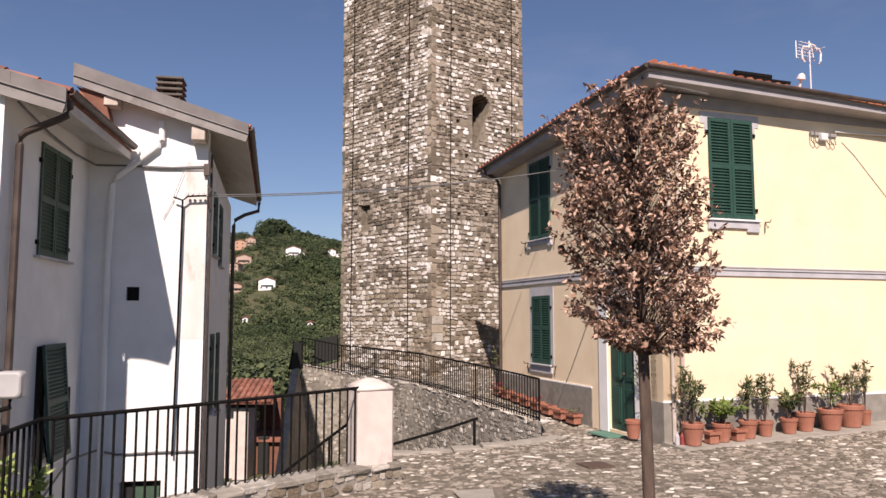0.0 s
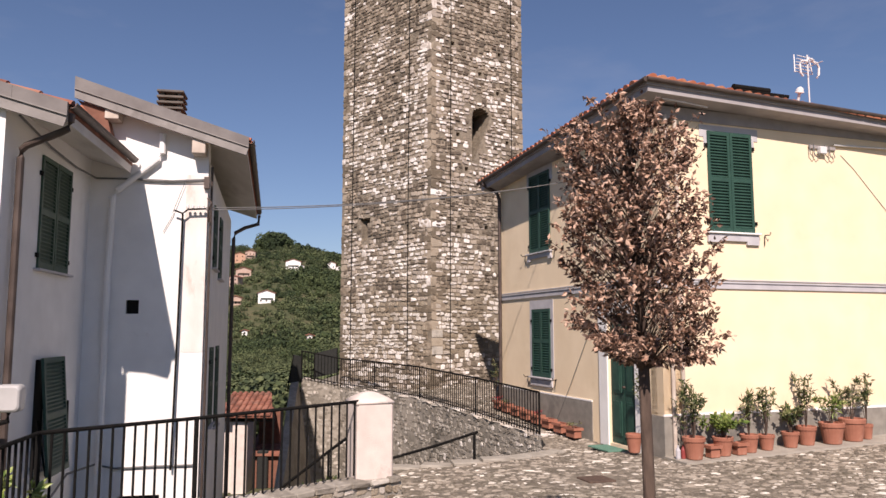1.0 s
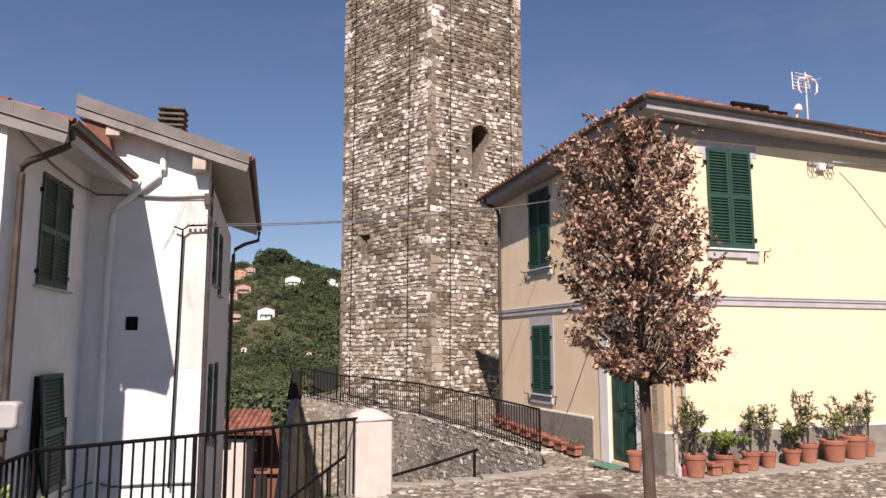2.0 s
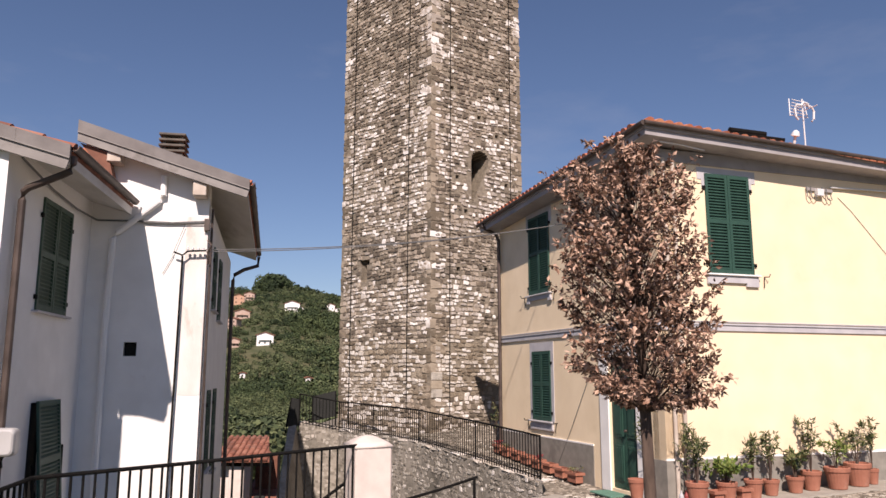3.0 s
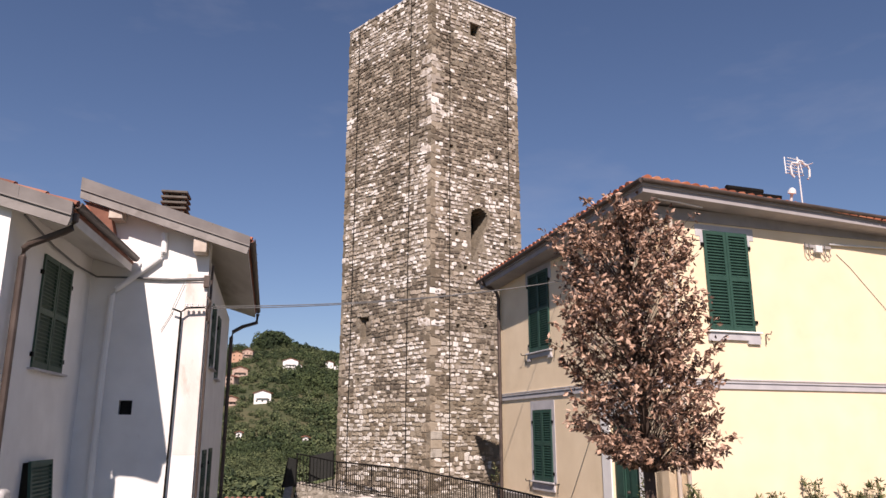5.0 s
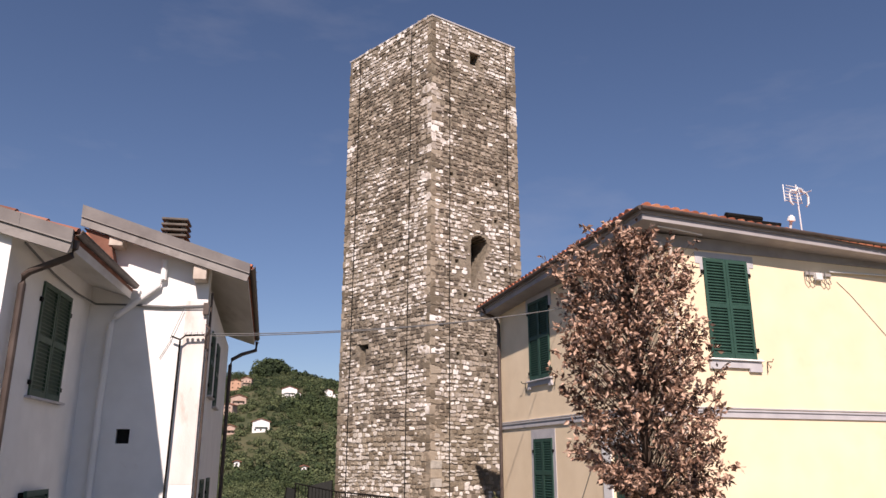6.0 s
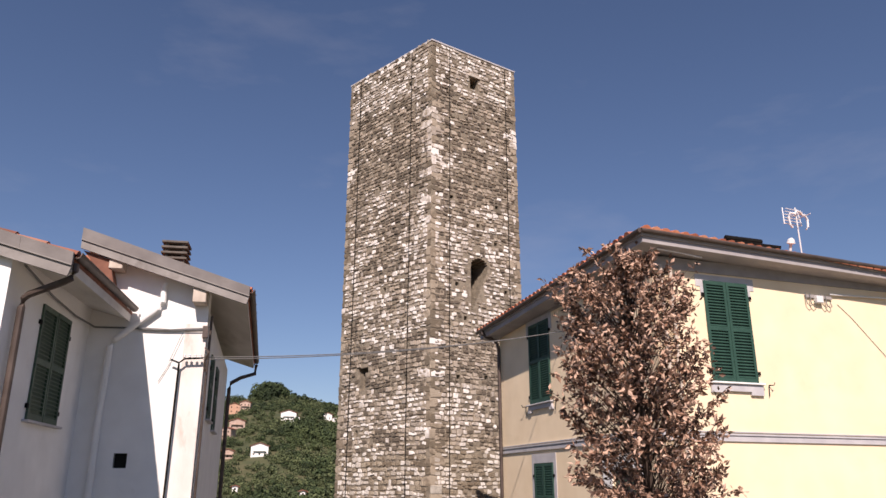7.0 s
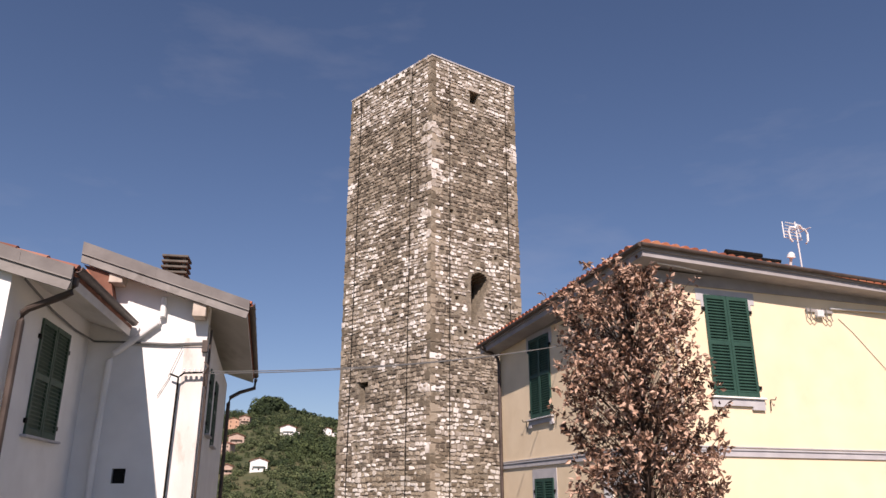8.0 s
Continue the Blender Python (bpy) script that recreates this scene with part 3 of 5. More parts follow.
for ob in house.children_recursive:
    if ob.type == "MESH" and ob.name.split(".")[0] in ("eave", "roof", "roof_tiles", "gutter"):
        for v in ob.data.vertices:
            v.co.z += 0.20 - 0.050 * (min(v.co.x, 5.5) + 0.6) - 0.048 * (min(v.co.y, 7.2) + 0.47)

# ---- white house: front block with a lower wing ----
HW = Matrix.Translation((-5.91, 12.31, 0)) @ Matrix.Rotation(radians(10.0), 4, "Z")
white = thing("white_house", HW, "white rendered village house with brown gutters", "house")
BW, BD, BASE = 1.90, 7.26, -3.6
MA = Matrix.Translation((0, 0, 0)) @ Matrix.Rotation(radians(90), 4, "Z") @ Matrix.Translation((-3.4, 0, 0))
VENT = (0.65, 0.855, 2.34, 2.57)
LOWDOOR = (0.66, 1.30, -2.6, -0.60)
part("wall", wall_bm(BW, BASE, 5.0, 0.35, [VENT, LOWDOOR], Matrix()), M_WHITE, white)
SIDE = Matrix.Translation((BW, 0, 0)) @ Matrix.Rotation(radians(90), 4, "Z")
S1, S2, S3, S4 = (1.45, 2.15, 3.25, 4.45), (3.0, 3.7, 3.15, 4.45), (1.45, 2.15, 0.3, 1.75), (3.0, 3.7, 0.1, 1.75)
part("wall", wall_bm(BD, BASE, 5.0, 0.35, [S1, S2, S3, S4], SIDE @ Matrix.Translation((0.001, 0, 0))), M_WHITE, white)
part("wall", bm_box(-4.0, BW - 0.36, BD - 0.35, BD, BASE, 4.85), M_WHITE, white)
part("wall", bm_box(-4.0, -3.65, -3.04, BD - 0.352, BASE, 4.85), M_WHITE, white)
bm = bmesh.new()
prism(bm, [(0.0, 0.002, 4.99), (BW, 0.002, 4.99), (BW, 0.002, 5.30), (0.0, 0.002, 5.90)], (0, 0.34, 0))
part("gable", bm, M_WHITE, white)
A1, A2 = (1.24, 2.43, 2.91, 4.50), (1.44, 2.34, 0.08, 1.66)
part("wall", wall_bm(3.4, BASE, 4.94, 0.35, [A1, A2], MA), M_WHITE, white)
part("wall", bm_box(-4.0, -0.36, -3.4, -3.05, BASE, 4.94), M_WHITE, white)
bm = bmesh.new()
prism(bm, [(-4.0, -3.398, 4.93), (0, -3.398, 4.93), (0, -3.398, 4.96), (-4.0, -3.398, 6.08)], (0, 0.3, 0))
part("gable", bm, M_WHITE, white)
# unseen near-black panel added behind the front openings to keep them dark
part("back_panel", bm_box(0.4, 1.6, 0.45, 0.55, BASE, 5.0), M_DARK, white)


def mono_roof(owner, x_low, x_high, y0, y1, z_low, slope_, th, mat_top, fascia, rim=0.05, lift=0.0):
    """A sloping roof slab that rises to minus x, with a grey fascia along its verge."""
    zh = z_low + slope_ * (x_low - x_high)
    bm = bmesh.new()
    prism(bm, [(x_high, y0, zh), (x_low, y0, z_low), (x_low, y0, z_low - 0.06), (x_high, y0, zh - 0.06)], (0, y1 - y0, 0))
    rf = part("roof", bm, mat_top, owner, "sloping roof of red clay tiles")
    bm = bmesh.new()
    prism(bm, [(x_high, y0 + 0.03, zh - 0.063), (x_low - 0.02, y0 + 0.03, z_low - 0.063), (x_low - 0.02, y0 + 0.03, z_low - th), (x_high, y0 + 0.03, zh - th)], (0, y1 - y0 - 0.06, 0))
    part("soffit", bm, M_SOFFITW, rf, "pale boarded soffit")
    bm = bmesh.new()
    prism(bm, [(x_high, y0 - 0.03, zh + rim), (x_low + 0.02, y0 - 0.03, z_low + 0.05), (x_low + 0.02, y0 - 0.03, z_low - 0.12), (x_high, y0 - 0.03, zh - 0.12)], (0, 0.055, 0))
    low_bm = bmesh.new()
    prism(low_bm, [(x_high, y0 - 0.015, zh - 0.122), (x_low + 0.02, y0 - 0.015, z_low - 0.122), (x_low - 0.02, y0 - 0.015, z_low - 0.26), (x_high, y0 - 0.015, zh - 0.27)], (0, 0.04, 0))
    prism(low_bm, [(x_high, y0 - 0.042, zh - 0.112), (x_low + 0.02, y0 - 0.042, z_low - 0.112), (x_low + 0.02, y0 - 0.042, z_low - 0.128), (x_high, y0 - 0.042, zh - 0.128)], (0, 0.02, 0))
    part("verge_drip", low_bm, M_DRIP, rf, "stained pale metal drip edge")
    for k in range(1, 1 + int((x_low - x_high) / 0.95)):
        xs = x_low - 0.95 * k + 0.3
        zs = z_low + slope_ * (x_low - xs)
        prism(bm, [(xs, y0 - 0.034, zs + 0.054), (xs + 0.03, y0 - 0.034, zs + 0.045), (xs + 0.03, y0 - 0.034, zs - 0.128), (xs, y0 - 0.034, zs - 0.118)], (0, 0.03, 0))
    part("verge_board", bm, fascia, rf, "weathered grey metal verge flashing")
    n = int((y1 - y0) / 0.2)
    tile_part(barrel_rows((x_low, y0 + 0.03, z_low + lift), (0, 1, 0), (-1, 0, slope_), n, 0.2, lambda i: (x_low - x_high) * 1.04, mat=mat_top), rf)
    return rf


roof_b = mono_roof(white, 2.575, -0.21, -0.34, BD + 0.5, 5.283, 0.3097, 0.16, M_TILE, M_GREYMET, 0.09)
roof_a = mono_roof(white, 0.655, -4.2, -3.50, -0.02, 4.89, 0.281, 0.16, M_OLDTILE, M_GREYMET, 0.05, 0.03)
bm = bmesh.new()
prism(bm, [(-0.212, 0.4, 6.0), (-4.3, 0.4, 4.85), (-4.3, 0.4, 4.75), (-0.212, 0.4, 5.85)], (0, BD + 0.1, 0))
part("roof", bm, M_TILE, white, "rear slope of red clay tiles")
half_gutter(white, (2.622, -0.30, 5.29), (2.622, BD + 0.5, 5.29), 0.052)
gut_a = half_gutter(white, (0.70, -3.46, 4.935), (0.70, -0.08, 4.935), 0.062)
fascia_a = part("fascia", bm_box(0.632, 0.650, -3.42, -0.06, 4.705, 4.832), M_SOFFITW, white, "pale painted fascia board")
downpipe(white, Matrix(), [(0.735, -3.36, 4.76), (0.73, -3.36, 4.66), (0.70, -3.35, 4.57), (0.62, -3.33, 4.53), (0.16, -3.14, 4.39), (0.10, -3.12, 4.34), (0.085, -3.11, 4.23), (0.085, -3.08, -3.0)], 0.046)
downpipe(white, Matrix(), [(2.62, BD + 0.4, 5.21), (2.60, BD + 0.4, 4.97), (2.25, BD + 0.15, 4.82), (BW + 0.12, BD + 0.0, 4.66), (BW + 0.08, BD - 0.03, 4.50), (BW + 0.08, BD - 0.05, -3.0)], 0.05)
downpipe(white, Matrix(), [(BW + 0.05, 0.14, 4.9), (BW + 0.05, 0.14, -3.0)], 0.022)
downpipe(white, Matrix(), [(1.14, -0.07, 5.40), (1.145, -0.07, 5.06), (1.08, -0.07, 4.95), (0.45, -0.07, 4.40), (0.385, -0.07, 4.28), (0.36, -0.07, 3.1), (0.37, -0.07, -3.0)], 0.052, M_WHITE, "white-painted rainwater pipe")
shuttered_window(white, MA, A1, M_OLDGREEN, mid=0.5)
for s in (S1, S2, S3, S4):
    shuttered_window(white, SIDE, s, M_OLDGREEN)

# the side wall and its eaves are a little out of square
bpy.context.view_layer.update()
wing_roof = [roof_a, gut_a, fascia_a, *roof_a.children_recursive]
for ob in white.children_recursive:
    if ob.type == "MESH":
        if ob.data.users > 1:
            ob.data = ob.data.copy()
        m = HW.inverted() @ ob.matrix_world
        back = m.inverted()
        for v in ob.data.vertices:
            q = m @ v.co
            q.x += -0.05 * max(0.0, q.y) + 0.018 * min(0.0, q.y)
            if ob in wing_roof:
                q.x -= 0.018 * min(0.0, q.y)
                q.z += 0.02 * min(0.0, q.y)
            v.co = back @ q

# ---- retaining wall below the path, with its battered end ----
RW = [(2.05, 15.75, -0.14), (0.75, 18.5, 0.0), (-0.71, 21.5, 0.14), (-2.2, 23.8, 0.22), (-3.42, 25.3, 0.24), (-4.75, 25.2, 0.50)]
bm = bmesh.new()
for (xa, ya, za), (xb, yb, zb) in zip(RW, RW[1:]):
    d = Vector((xb - xa, yb - ya, 0)).normalized()
    q = Vector((d.y, -d.x, 0)) * -0.42
    bt = q * 0
    pts = [Vector((xa, ya, za)), Vector((xb, yb, zb)), Vector((xb, yb, -4.2)) + bt, Vector((xa, ya, -4.2)) + bt]
    a = [bm.verts.new(p) for p in pts]
    b = [bm.verts.new(p - q) for p in pts]
    bm.faces.new(a), bm.faces.new(b[::-1])
    for i in range(4):
        bm.faces.new((a[i], b[i], b[(i + 1) % 4], a[(i + 1) % 4]))
rwall = tagged(part("wall_retaining", bm, M_RUBBLEBED), "old rubble retaining wall below the railed path", "wall", kind="structure")

# ---- railings ----
def bar_mesh(h, r, seg=6):
    bm = bmesh.new()
    tube(bm, [(0, 0, 0), (0, 0, h)], r, seg)
    bmesh.ops.recalc_face_normals(bm, faces=bm.faces[:])
    me = bpy.data.meshes.new("bar")
    bm.to_mesh(me)
    bm.free()
    me.materials.append(M_IRON)
    return me


def railing(name, pts, h, gap, label, r=0.011, low=0.1):
    """Iron railing along points (x, y, foot): top rail, bottom rail, upright bars and posts."""
    rail = thing(name, Matrix.Translation(pts[0]), label, "railing")
    o = Vector(pts[0])
    for dz, rr in ((h, 0.022), (low, 0.014)) if low else ((h, 0.022),):
        bm = bmesh.new()
        tube(bm, [Vector(p) - o + Vector((0, 0, dz)) for p in pts], rr, 8)
        part("top_rail" if dz == h else "bottom_rail", bm, M_IRON, rail)
    bar, post = bar_mesh(h, r), bar_mesh(h + 0.01, r * 2)
    for a, b in zip(pts, pts[1:]):
        a, b = Vector(a), Vector(b)
        n = max(1, round((b - a).length / gap))
        for i in range(n):
            ob = new("post" if i == 0 else "bar", post if i == 0 else bar)
            ob.parent = rail
            ob.location = a + (b - a) * i / n - o
    ob = new("post", post)
    ob.parent = rail
    ob.location = Vector(pts[-1]) - o
    return rail


NEAR = [(-3.80, 5.0, 0.06), (-3.80, 6.4, 0.06), (-3.95, 7.45, 0.07), (-2.85, 8.8, 0.06), (-1.12, 10.5, 0.10)]
railing("iron_railing", NEAR, 0.99, 0.125, "black wrought-iron railing on a low stone kerb", r=0.0138, low=0)
FAR = [(2.02, 15.9, -0.14), (0.80, 18.5, 0.0), (-0.66, 21.5, 0.12), (-2.15, 23.75, 0.18), (-3.40, 25.2, 0.22), (-4.7, 25.1, 0.48)]
railing("iron_railing", FAR, 0.92, 0.115, "black iron railing along the path to the tower", r=0.0125)

# pillar with a pyramid cap
pillar = thing("gate_pillar", pose(-1.04, 10.75, 0, 0, 0, 25), "pinkish plastered gate pillar with a pyramid cap", "pillar")
bm = bmesh.new()
box(bm, -0.265, 0.265, -0.265, 0.265, -0.4, 1.06)
part("shaft", bm, M_PLASTER, pillar, bevel=0.025)
bm = bmesh.new()
rings = [[bm.verts.new((sx * w_, sy * w_, z_)) for sx, sy in ((-1, -1), (1, -1), (1, 1), (-1, 1))] for w_, z_ in ((0.27, 1.045), (0.272, 1.075), (0.21, 1.125), (0.09, 1.19), (0.02, 1.205))]
bm.faces.new(rings[0][::-1]), bm.faces.new(rings[-1])
for u, v in zip(rings, rings[1:]):
    for i in range(4):
        bm.faces.new((u[i], u[(i + 1) % 4], v[(i + 1) % 4], v[i]))
part("cap", bm, M_PLASTER, pillar, "worn low plaster cap", smooth=True)

# ---- small tree with dried leaves ----
TREE = Vector((1.485, 5.5, plaza_z(1.485, 5.5) - 0.20))


def leaf_mesh(name, leaves, mat):
    """Folded pointed leaves: (place, direction, side, length, width)."""
    vs, fs = [], []
    for p, d, s, ln, w in leaves:
        b = len(vs)
        n = d.cross(s).normalized()
        vs += [p, p + d * ln * 0.45 + s * w + n * w * 0.35, p + d * ln, p + d * ln * 0.45 - s * w + n * w * 0.35, p + d * ln * 0.5 - n * w * 0.2]
        fs += [(b, b + 1, b + 4), (b + 1, b + 2, b + 4), (b + 2, b + 3, b + 4), (b + 3, b, b + 4)]
    me = bpy.data.meshes.new(name)
    me.from_pydata([tuple(v) for v in vs], [], fs)
    me.materials.append(mat)
    return me


def rand_dir(rng):
    while True:
        v = Vector((rng.uniform(-1, 1), rng.uniform(-1, 1), rng.uniform(-1, 1)))
        if 0.1 < v.length < 1:
            return v.normalized()


tree = thing("street_tree", Matrix.Translation(TREE) @ Matrix.Scale(1.1, 4), "small street tree with dried brown leaves", "tree")
rng = random.Random(5)
bm = bmesh.new()
tube(bm, [(0, 0, 0.13), (0.008, 0, 0.5), (-0.004, 0.003, 1.0), (-0.012, 0, 1.5), (-0.02, 0.0, 1.95)], 0.044, 14, 0.036)
tube(bm, [(-0.02, 0, 1.93), (-0.03, 0.0, 2.4), (-0.05, 0, 3.0), (-0.08, 0, 3.5)], 0.034, 10, 0.008)


def crown_at(z):
    """Middle and half width of the crown at height z."""
    pts = [(1.88, 0.10, 0.20), (1.97, 0.07, 0.46), (2.15, 0.02, 0.59), (2.38, 0.0, 0.58), (2.57, -0.035, 0.59), (2.76, -0.055, 0.56), (3.04, -0.07, 0.54), (3.15, -0.11, 0.50), (3.31, -0.10, 0.50), (3.50, -0.12, 0.47), (3.62, -0.16, 0.38), (3.72, -0.18, 0.22)]
    for (a, ca, ra), (b, cb, rb) in zip(pts, pts[1:]):
        if a <= z <= b:
            k = (z - a) / (b - a)
            return ca + (cb - ca) * k, ra + (rb - ra) * k
    return -0.2, 0.1


# twigs spread from the stem, each with its own tuft of curled leaves
leaves = []
tips = 0
while tips < 430:
    stray = tips >= 405
    z = rng.uniform(3.35, 3.66) if stray else rng.uniform(1.9, 3.68)
    a = rng.uniform(0, 2 * math.pi)
    cx, cr = crown_at(z)
    lump = 1 + 0.30 * noise.noise(Vector((math.cos(a) * 1.7, math.sin(a) * 1.7, z * 2.6))) + 0.16 * noise.noise(Vector((math.cos(a) * 4, math.sin(a) * 4, z * 7)))
    r = cr * lump * (rng.uniform(0.7, 1.12) if stray else math.sqrt(rng.uniform(0.16, 1)))
    tip = Vector((cx + math.cos(a) * r, math.sin(a) * r, z + (rng.uniform(0.0, 0.08) if stray else 0.0)))
    if noise.noise(tip * 4.2 + Vector((0, 0, 7))) < -0.22:
        continue
    tips += 1
    root = Vector((-0.02 - 0.03 * max(0.0, z - 2.2), 0, max(1.86, z - 0.30 - 0.45 * r)))
    bend = root.lerp(tip, 0.5) + Vector((0, 0, 0.05)) + rand_dir(rng) * 0.03
    tube(bm, [root, bend, tip], 0.0038, 4, 0.0014)
    along = (tip - bend).normalized()
    for _ in range(rng.randint(8, 14) if stray else rng.randint(28, 42)):
        k = rng.uniform(0.15, 1.0) ** 0.7
        p = bend.lerp(tip, k) + rand_dir(rng) * rng.uniform(0.0, 0.045)
        d = (rand_dir(rng) * 0.9 + along * 0.55 + Vector((0, 0, -0.22))).normalized()
        s = d.cross(rand_dir(rng)).normalized()
        size = rng.uniform(0.7, 1.15)
        leaves.append((p, d, s, 0.048 * size, rng.uniform(0.0090, 0.0150) * size))
part("trunk", bm, M_BARK, tree, "slim brown-grey trunk with twigs", smooth=True)
crown = new("crown", leaf_mesh("crown", leaves, M_DRYLEAF))
crown.parent = tree
tagged(crown, "uneven crown of curled dry brown leaves")

# ---- hill woods and far houses ----
rng = random.Random(11)


def on_slope(az, el):
    """Where the line of sight at that bearing and height meets the hill."""
    best = None
    for k in range(240):
        d = 150 + 302 * k / 239
        x, y = d * math.sin(radians(az)), d * math.cos(radians(az))
        e = abs(EYE + d * math.tan(radians(el)) - hill_z(x, y))
        if best is None or e < best[0]:
            best = (e, x, y, hill_z(x, y))
    return Vector(best[1:])


# bearing, height, width, depth, wall height, colour, label, turn, windows a row
HILL_HOUSES = [
    (-13.29, 2.1, 9.0, 6.5, 5.0, "white", "white gabled house among trees on the hillside", 12, 3),
    (-11.39, 4.65, 10.5, 6.5, 4.8, "white", "white gabled house high on the hillside", 10, 3),
    (-10.78, 4.65, 4.0, 4.0, 2.2, "white", "low white outbuilding on the hillside", 10, 1),
    (-8.55, 4.75, 7.0, 5.0, 3.6, "white", "white house near the hill's ridge", 8, 2),
    (-7.95, 4.6, 4.7, 4.7, 2.4, "white", "low white house near the hill's ridge", 8, 1),
    (-15.3, 5.1, 8.0, 6.5, 5.6, "orange", "orange village house on the hilltop", 20, 2),
    (-14.55, 5.3, 8.0, 6.5, 5.6, "pink", "pinkish village house on the hilltop", 5, 3),
    (-15.0, 4.0, 10.0, 6.5, 4.4, "pink", "pink house with a wide terrace on the hillside", 15, 3),
    (-15.75, 3.3, 6.5, 6.5, 5.2, "pink", "pinkish house on the hillside", -10, 2),
    (-15.5, 1.9, 6.0, 5.0, 3.6, "pink", "pale house among trees on the hillside", 14, 3),
    (-10.05, -0.75, 3.2, 2.5, 1.8, "white", "small white hut among the terraces", 20, 1),
    (-14.8, -0.35, 2.4, 2.4, 1.9, "white", "small white hut among the trees", 10, 1),
]
SITES = [(on_slope(h[0], h[1]), 0.78 * h[2]) for h in HILL_HOUSES]


def far_tree(vs, fs, p, r, h, rng, n, fine=1.0):
    """One far tree: a lumpy crown of many small leaf clumps over the place p."""
    lobes = [(Vector((rng.uniform(-0.5, 0.5) * r, rng.uniform(-0.5, 0.5) * r, h * rng.uniform(0.3, 0.7))), r * rng.uniform(0.5, 0.75)) for _ in range(5)]
    for _ in range(n):
        c, rr = lobes[rng.randrange(5)]
        d = rand_dir(rng)
        q = p + c + Vector((d.x * rr, d.y * rr, d.z * rr * h / (2.2 * r)))
        s = d.cross(rand_dir(rng)).normalized()
        t = (d.cross(s) + d * rng.uniform(-0.5, 0.5)).normalized()
        k = r * rng.uniform(0.2, 0.36) * fine
        b = len(vs)
        vs += [q - s * k, q + t * k * 0.8, q + s * k, q - t * k * 0.8]
        fs.append((b, b + 1, b + 2, b + 3))


vs, fs, vo, fo = [], [], [], []
for i in range(5200):
    dense = i < 4500
    az = radians(rng.uniform(-17, -6.3) if dense else rng.uniform(-170, 170))
    d = rng.uniform(55, 455) if dense else rng.uniform(90, 480)
    x, y = d * math.sin(az), d * math.cos(az)
    wood = noise.noise(Vector((x * 0.02, y * 0.02, 9)))
    if dense and wood < -0.12 and d > 150 and rng.random() < 0.6:
        continue
    if any(abs(x - p.x) < w * 0.55 and -16 < y - p.y < 8 for p, w in SITES):
        continue
    r = rng.uniform(1.2, 2.6) * (1.2 if wood > 0.1 else 0.8)
    olive = noise.noise(Vector((x * 0.03, y * 0.03, 21))) + rng.uniform(-0.25, 0.25) > (-0.06 if d < 250 else 0.08)
    far_tree(vo if olive else vs, fo if olive else fs, Vector((x, y, hill_z(x, y) - 0.5)), r, r * rng.uniform(1.3, 2.0), rng, 420 if dense and d < 110 else 260 if dense and d < 200 else 110 if dense else 24, 0.25 if d < 110 else 0.33 if d < 200 else 0.55 if dense else 0.85)
# the dark wood on the hilltop and the tree line that runs down from it
for i in range(60):
    az = radians(rng.triangular(-14.1, -11.4, -12.8))
    d = rng.uniform(438, 462)
    x, y = d * math.sin(az), d * math.cos(az)
    r = rng.uniform(3.6, 5.2) * (1.12 - 0.30 * abs(math.degrees(az) + 12.8))
    far_tree(vs, fs, Vector((x, y, hill_z(x, y) - 1.5)), r, r * 2.2, rng, 300, 0.5)
for i in range(90):
    az = radians(rng.uniform(-11.4, -4))
    d = rng.uniform(440, 470)
    x, y = d * math.sin(az), d * math.cos(az)
    r = rng.uniform(2.0, 3.2)
    far_tree(vs, fs, Vector((x, y, hill_z(x, y) - 1)), r, r * 1.8, rng, 50)
for va_, fa_, mt, lab in ((vs, fs, M_FARLEAF, "dense dark green trees on the far hillside"), (vo, fo, M_OLIVE, "pale olive groves on the far hillside")):
    me = bpy.data.meshes.new("woods")
    me.from_pydata([tuple(v) for v in va_], [], fa_)
    me.materials.append(mt)
    tagged(new("hill_woods", me), lab, "trees", kind="stuff")


# ---- cables, poles and small fittings of the white house ----
def tube_part(name, pts, r, mat, parent, label="", seg=6, mw=None):
    bm = bmesh.new()
    tube(bm, [(mw @ Vector(p)) if mw else Vector(p) for p in pts], r, seg)
    return part(name, bm, mat, parent, label)


# flap shutter, pushed out on two stays
leafw = A2[1] - A2[0]
flap = shutter_leaf(white, MA @ Matrix.Translation((A2[0], -0.03, A2[3] + 0.02)) @ Matrix.Rotation(radians(-5), 4, "X") @ Matrix.Translation((0, 0, -(A2[3] - A2[2] + 0.05))), leafw, A2[3] - A2[2] + 0.05, M_GREEN, 0.5, "dark green flap shutter propped open")
for xx in (A2[0] + 0.03, A2[1] - 0.03):
    tube_part("stay", [(xx, -0.16, A2[2] + 0.0), (xx + 0.02, -0.02, A2[2] + 0.75)], 0.012, M_IRON, flap, mw=MA)
tube_part("stay", [(A2[1] + 0.02, -0.13, 1.02), (A2[1] + 0.38, -0.04, 0.20)], 0.022, M_IRON, flap, mw=MA)
# near-black sheet in the opening, painting the unlit room behind the flap
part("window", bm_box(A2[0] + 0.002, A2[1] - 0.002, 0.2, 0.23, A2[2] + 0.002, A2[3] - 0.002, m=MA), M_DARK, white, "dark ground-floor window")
# arched cellar door with a green leaf; a near-black sheet paints its inner shade
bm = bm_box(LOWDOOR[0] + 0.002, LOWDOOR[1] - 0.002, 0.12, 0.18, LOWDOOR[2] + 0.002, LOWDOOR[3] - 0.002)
cellar = part("door", bm, M_DARK, white, "near-black sheet for the shade in the cellar doorway")
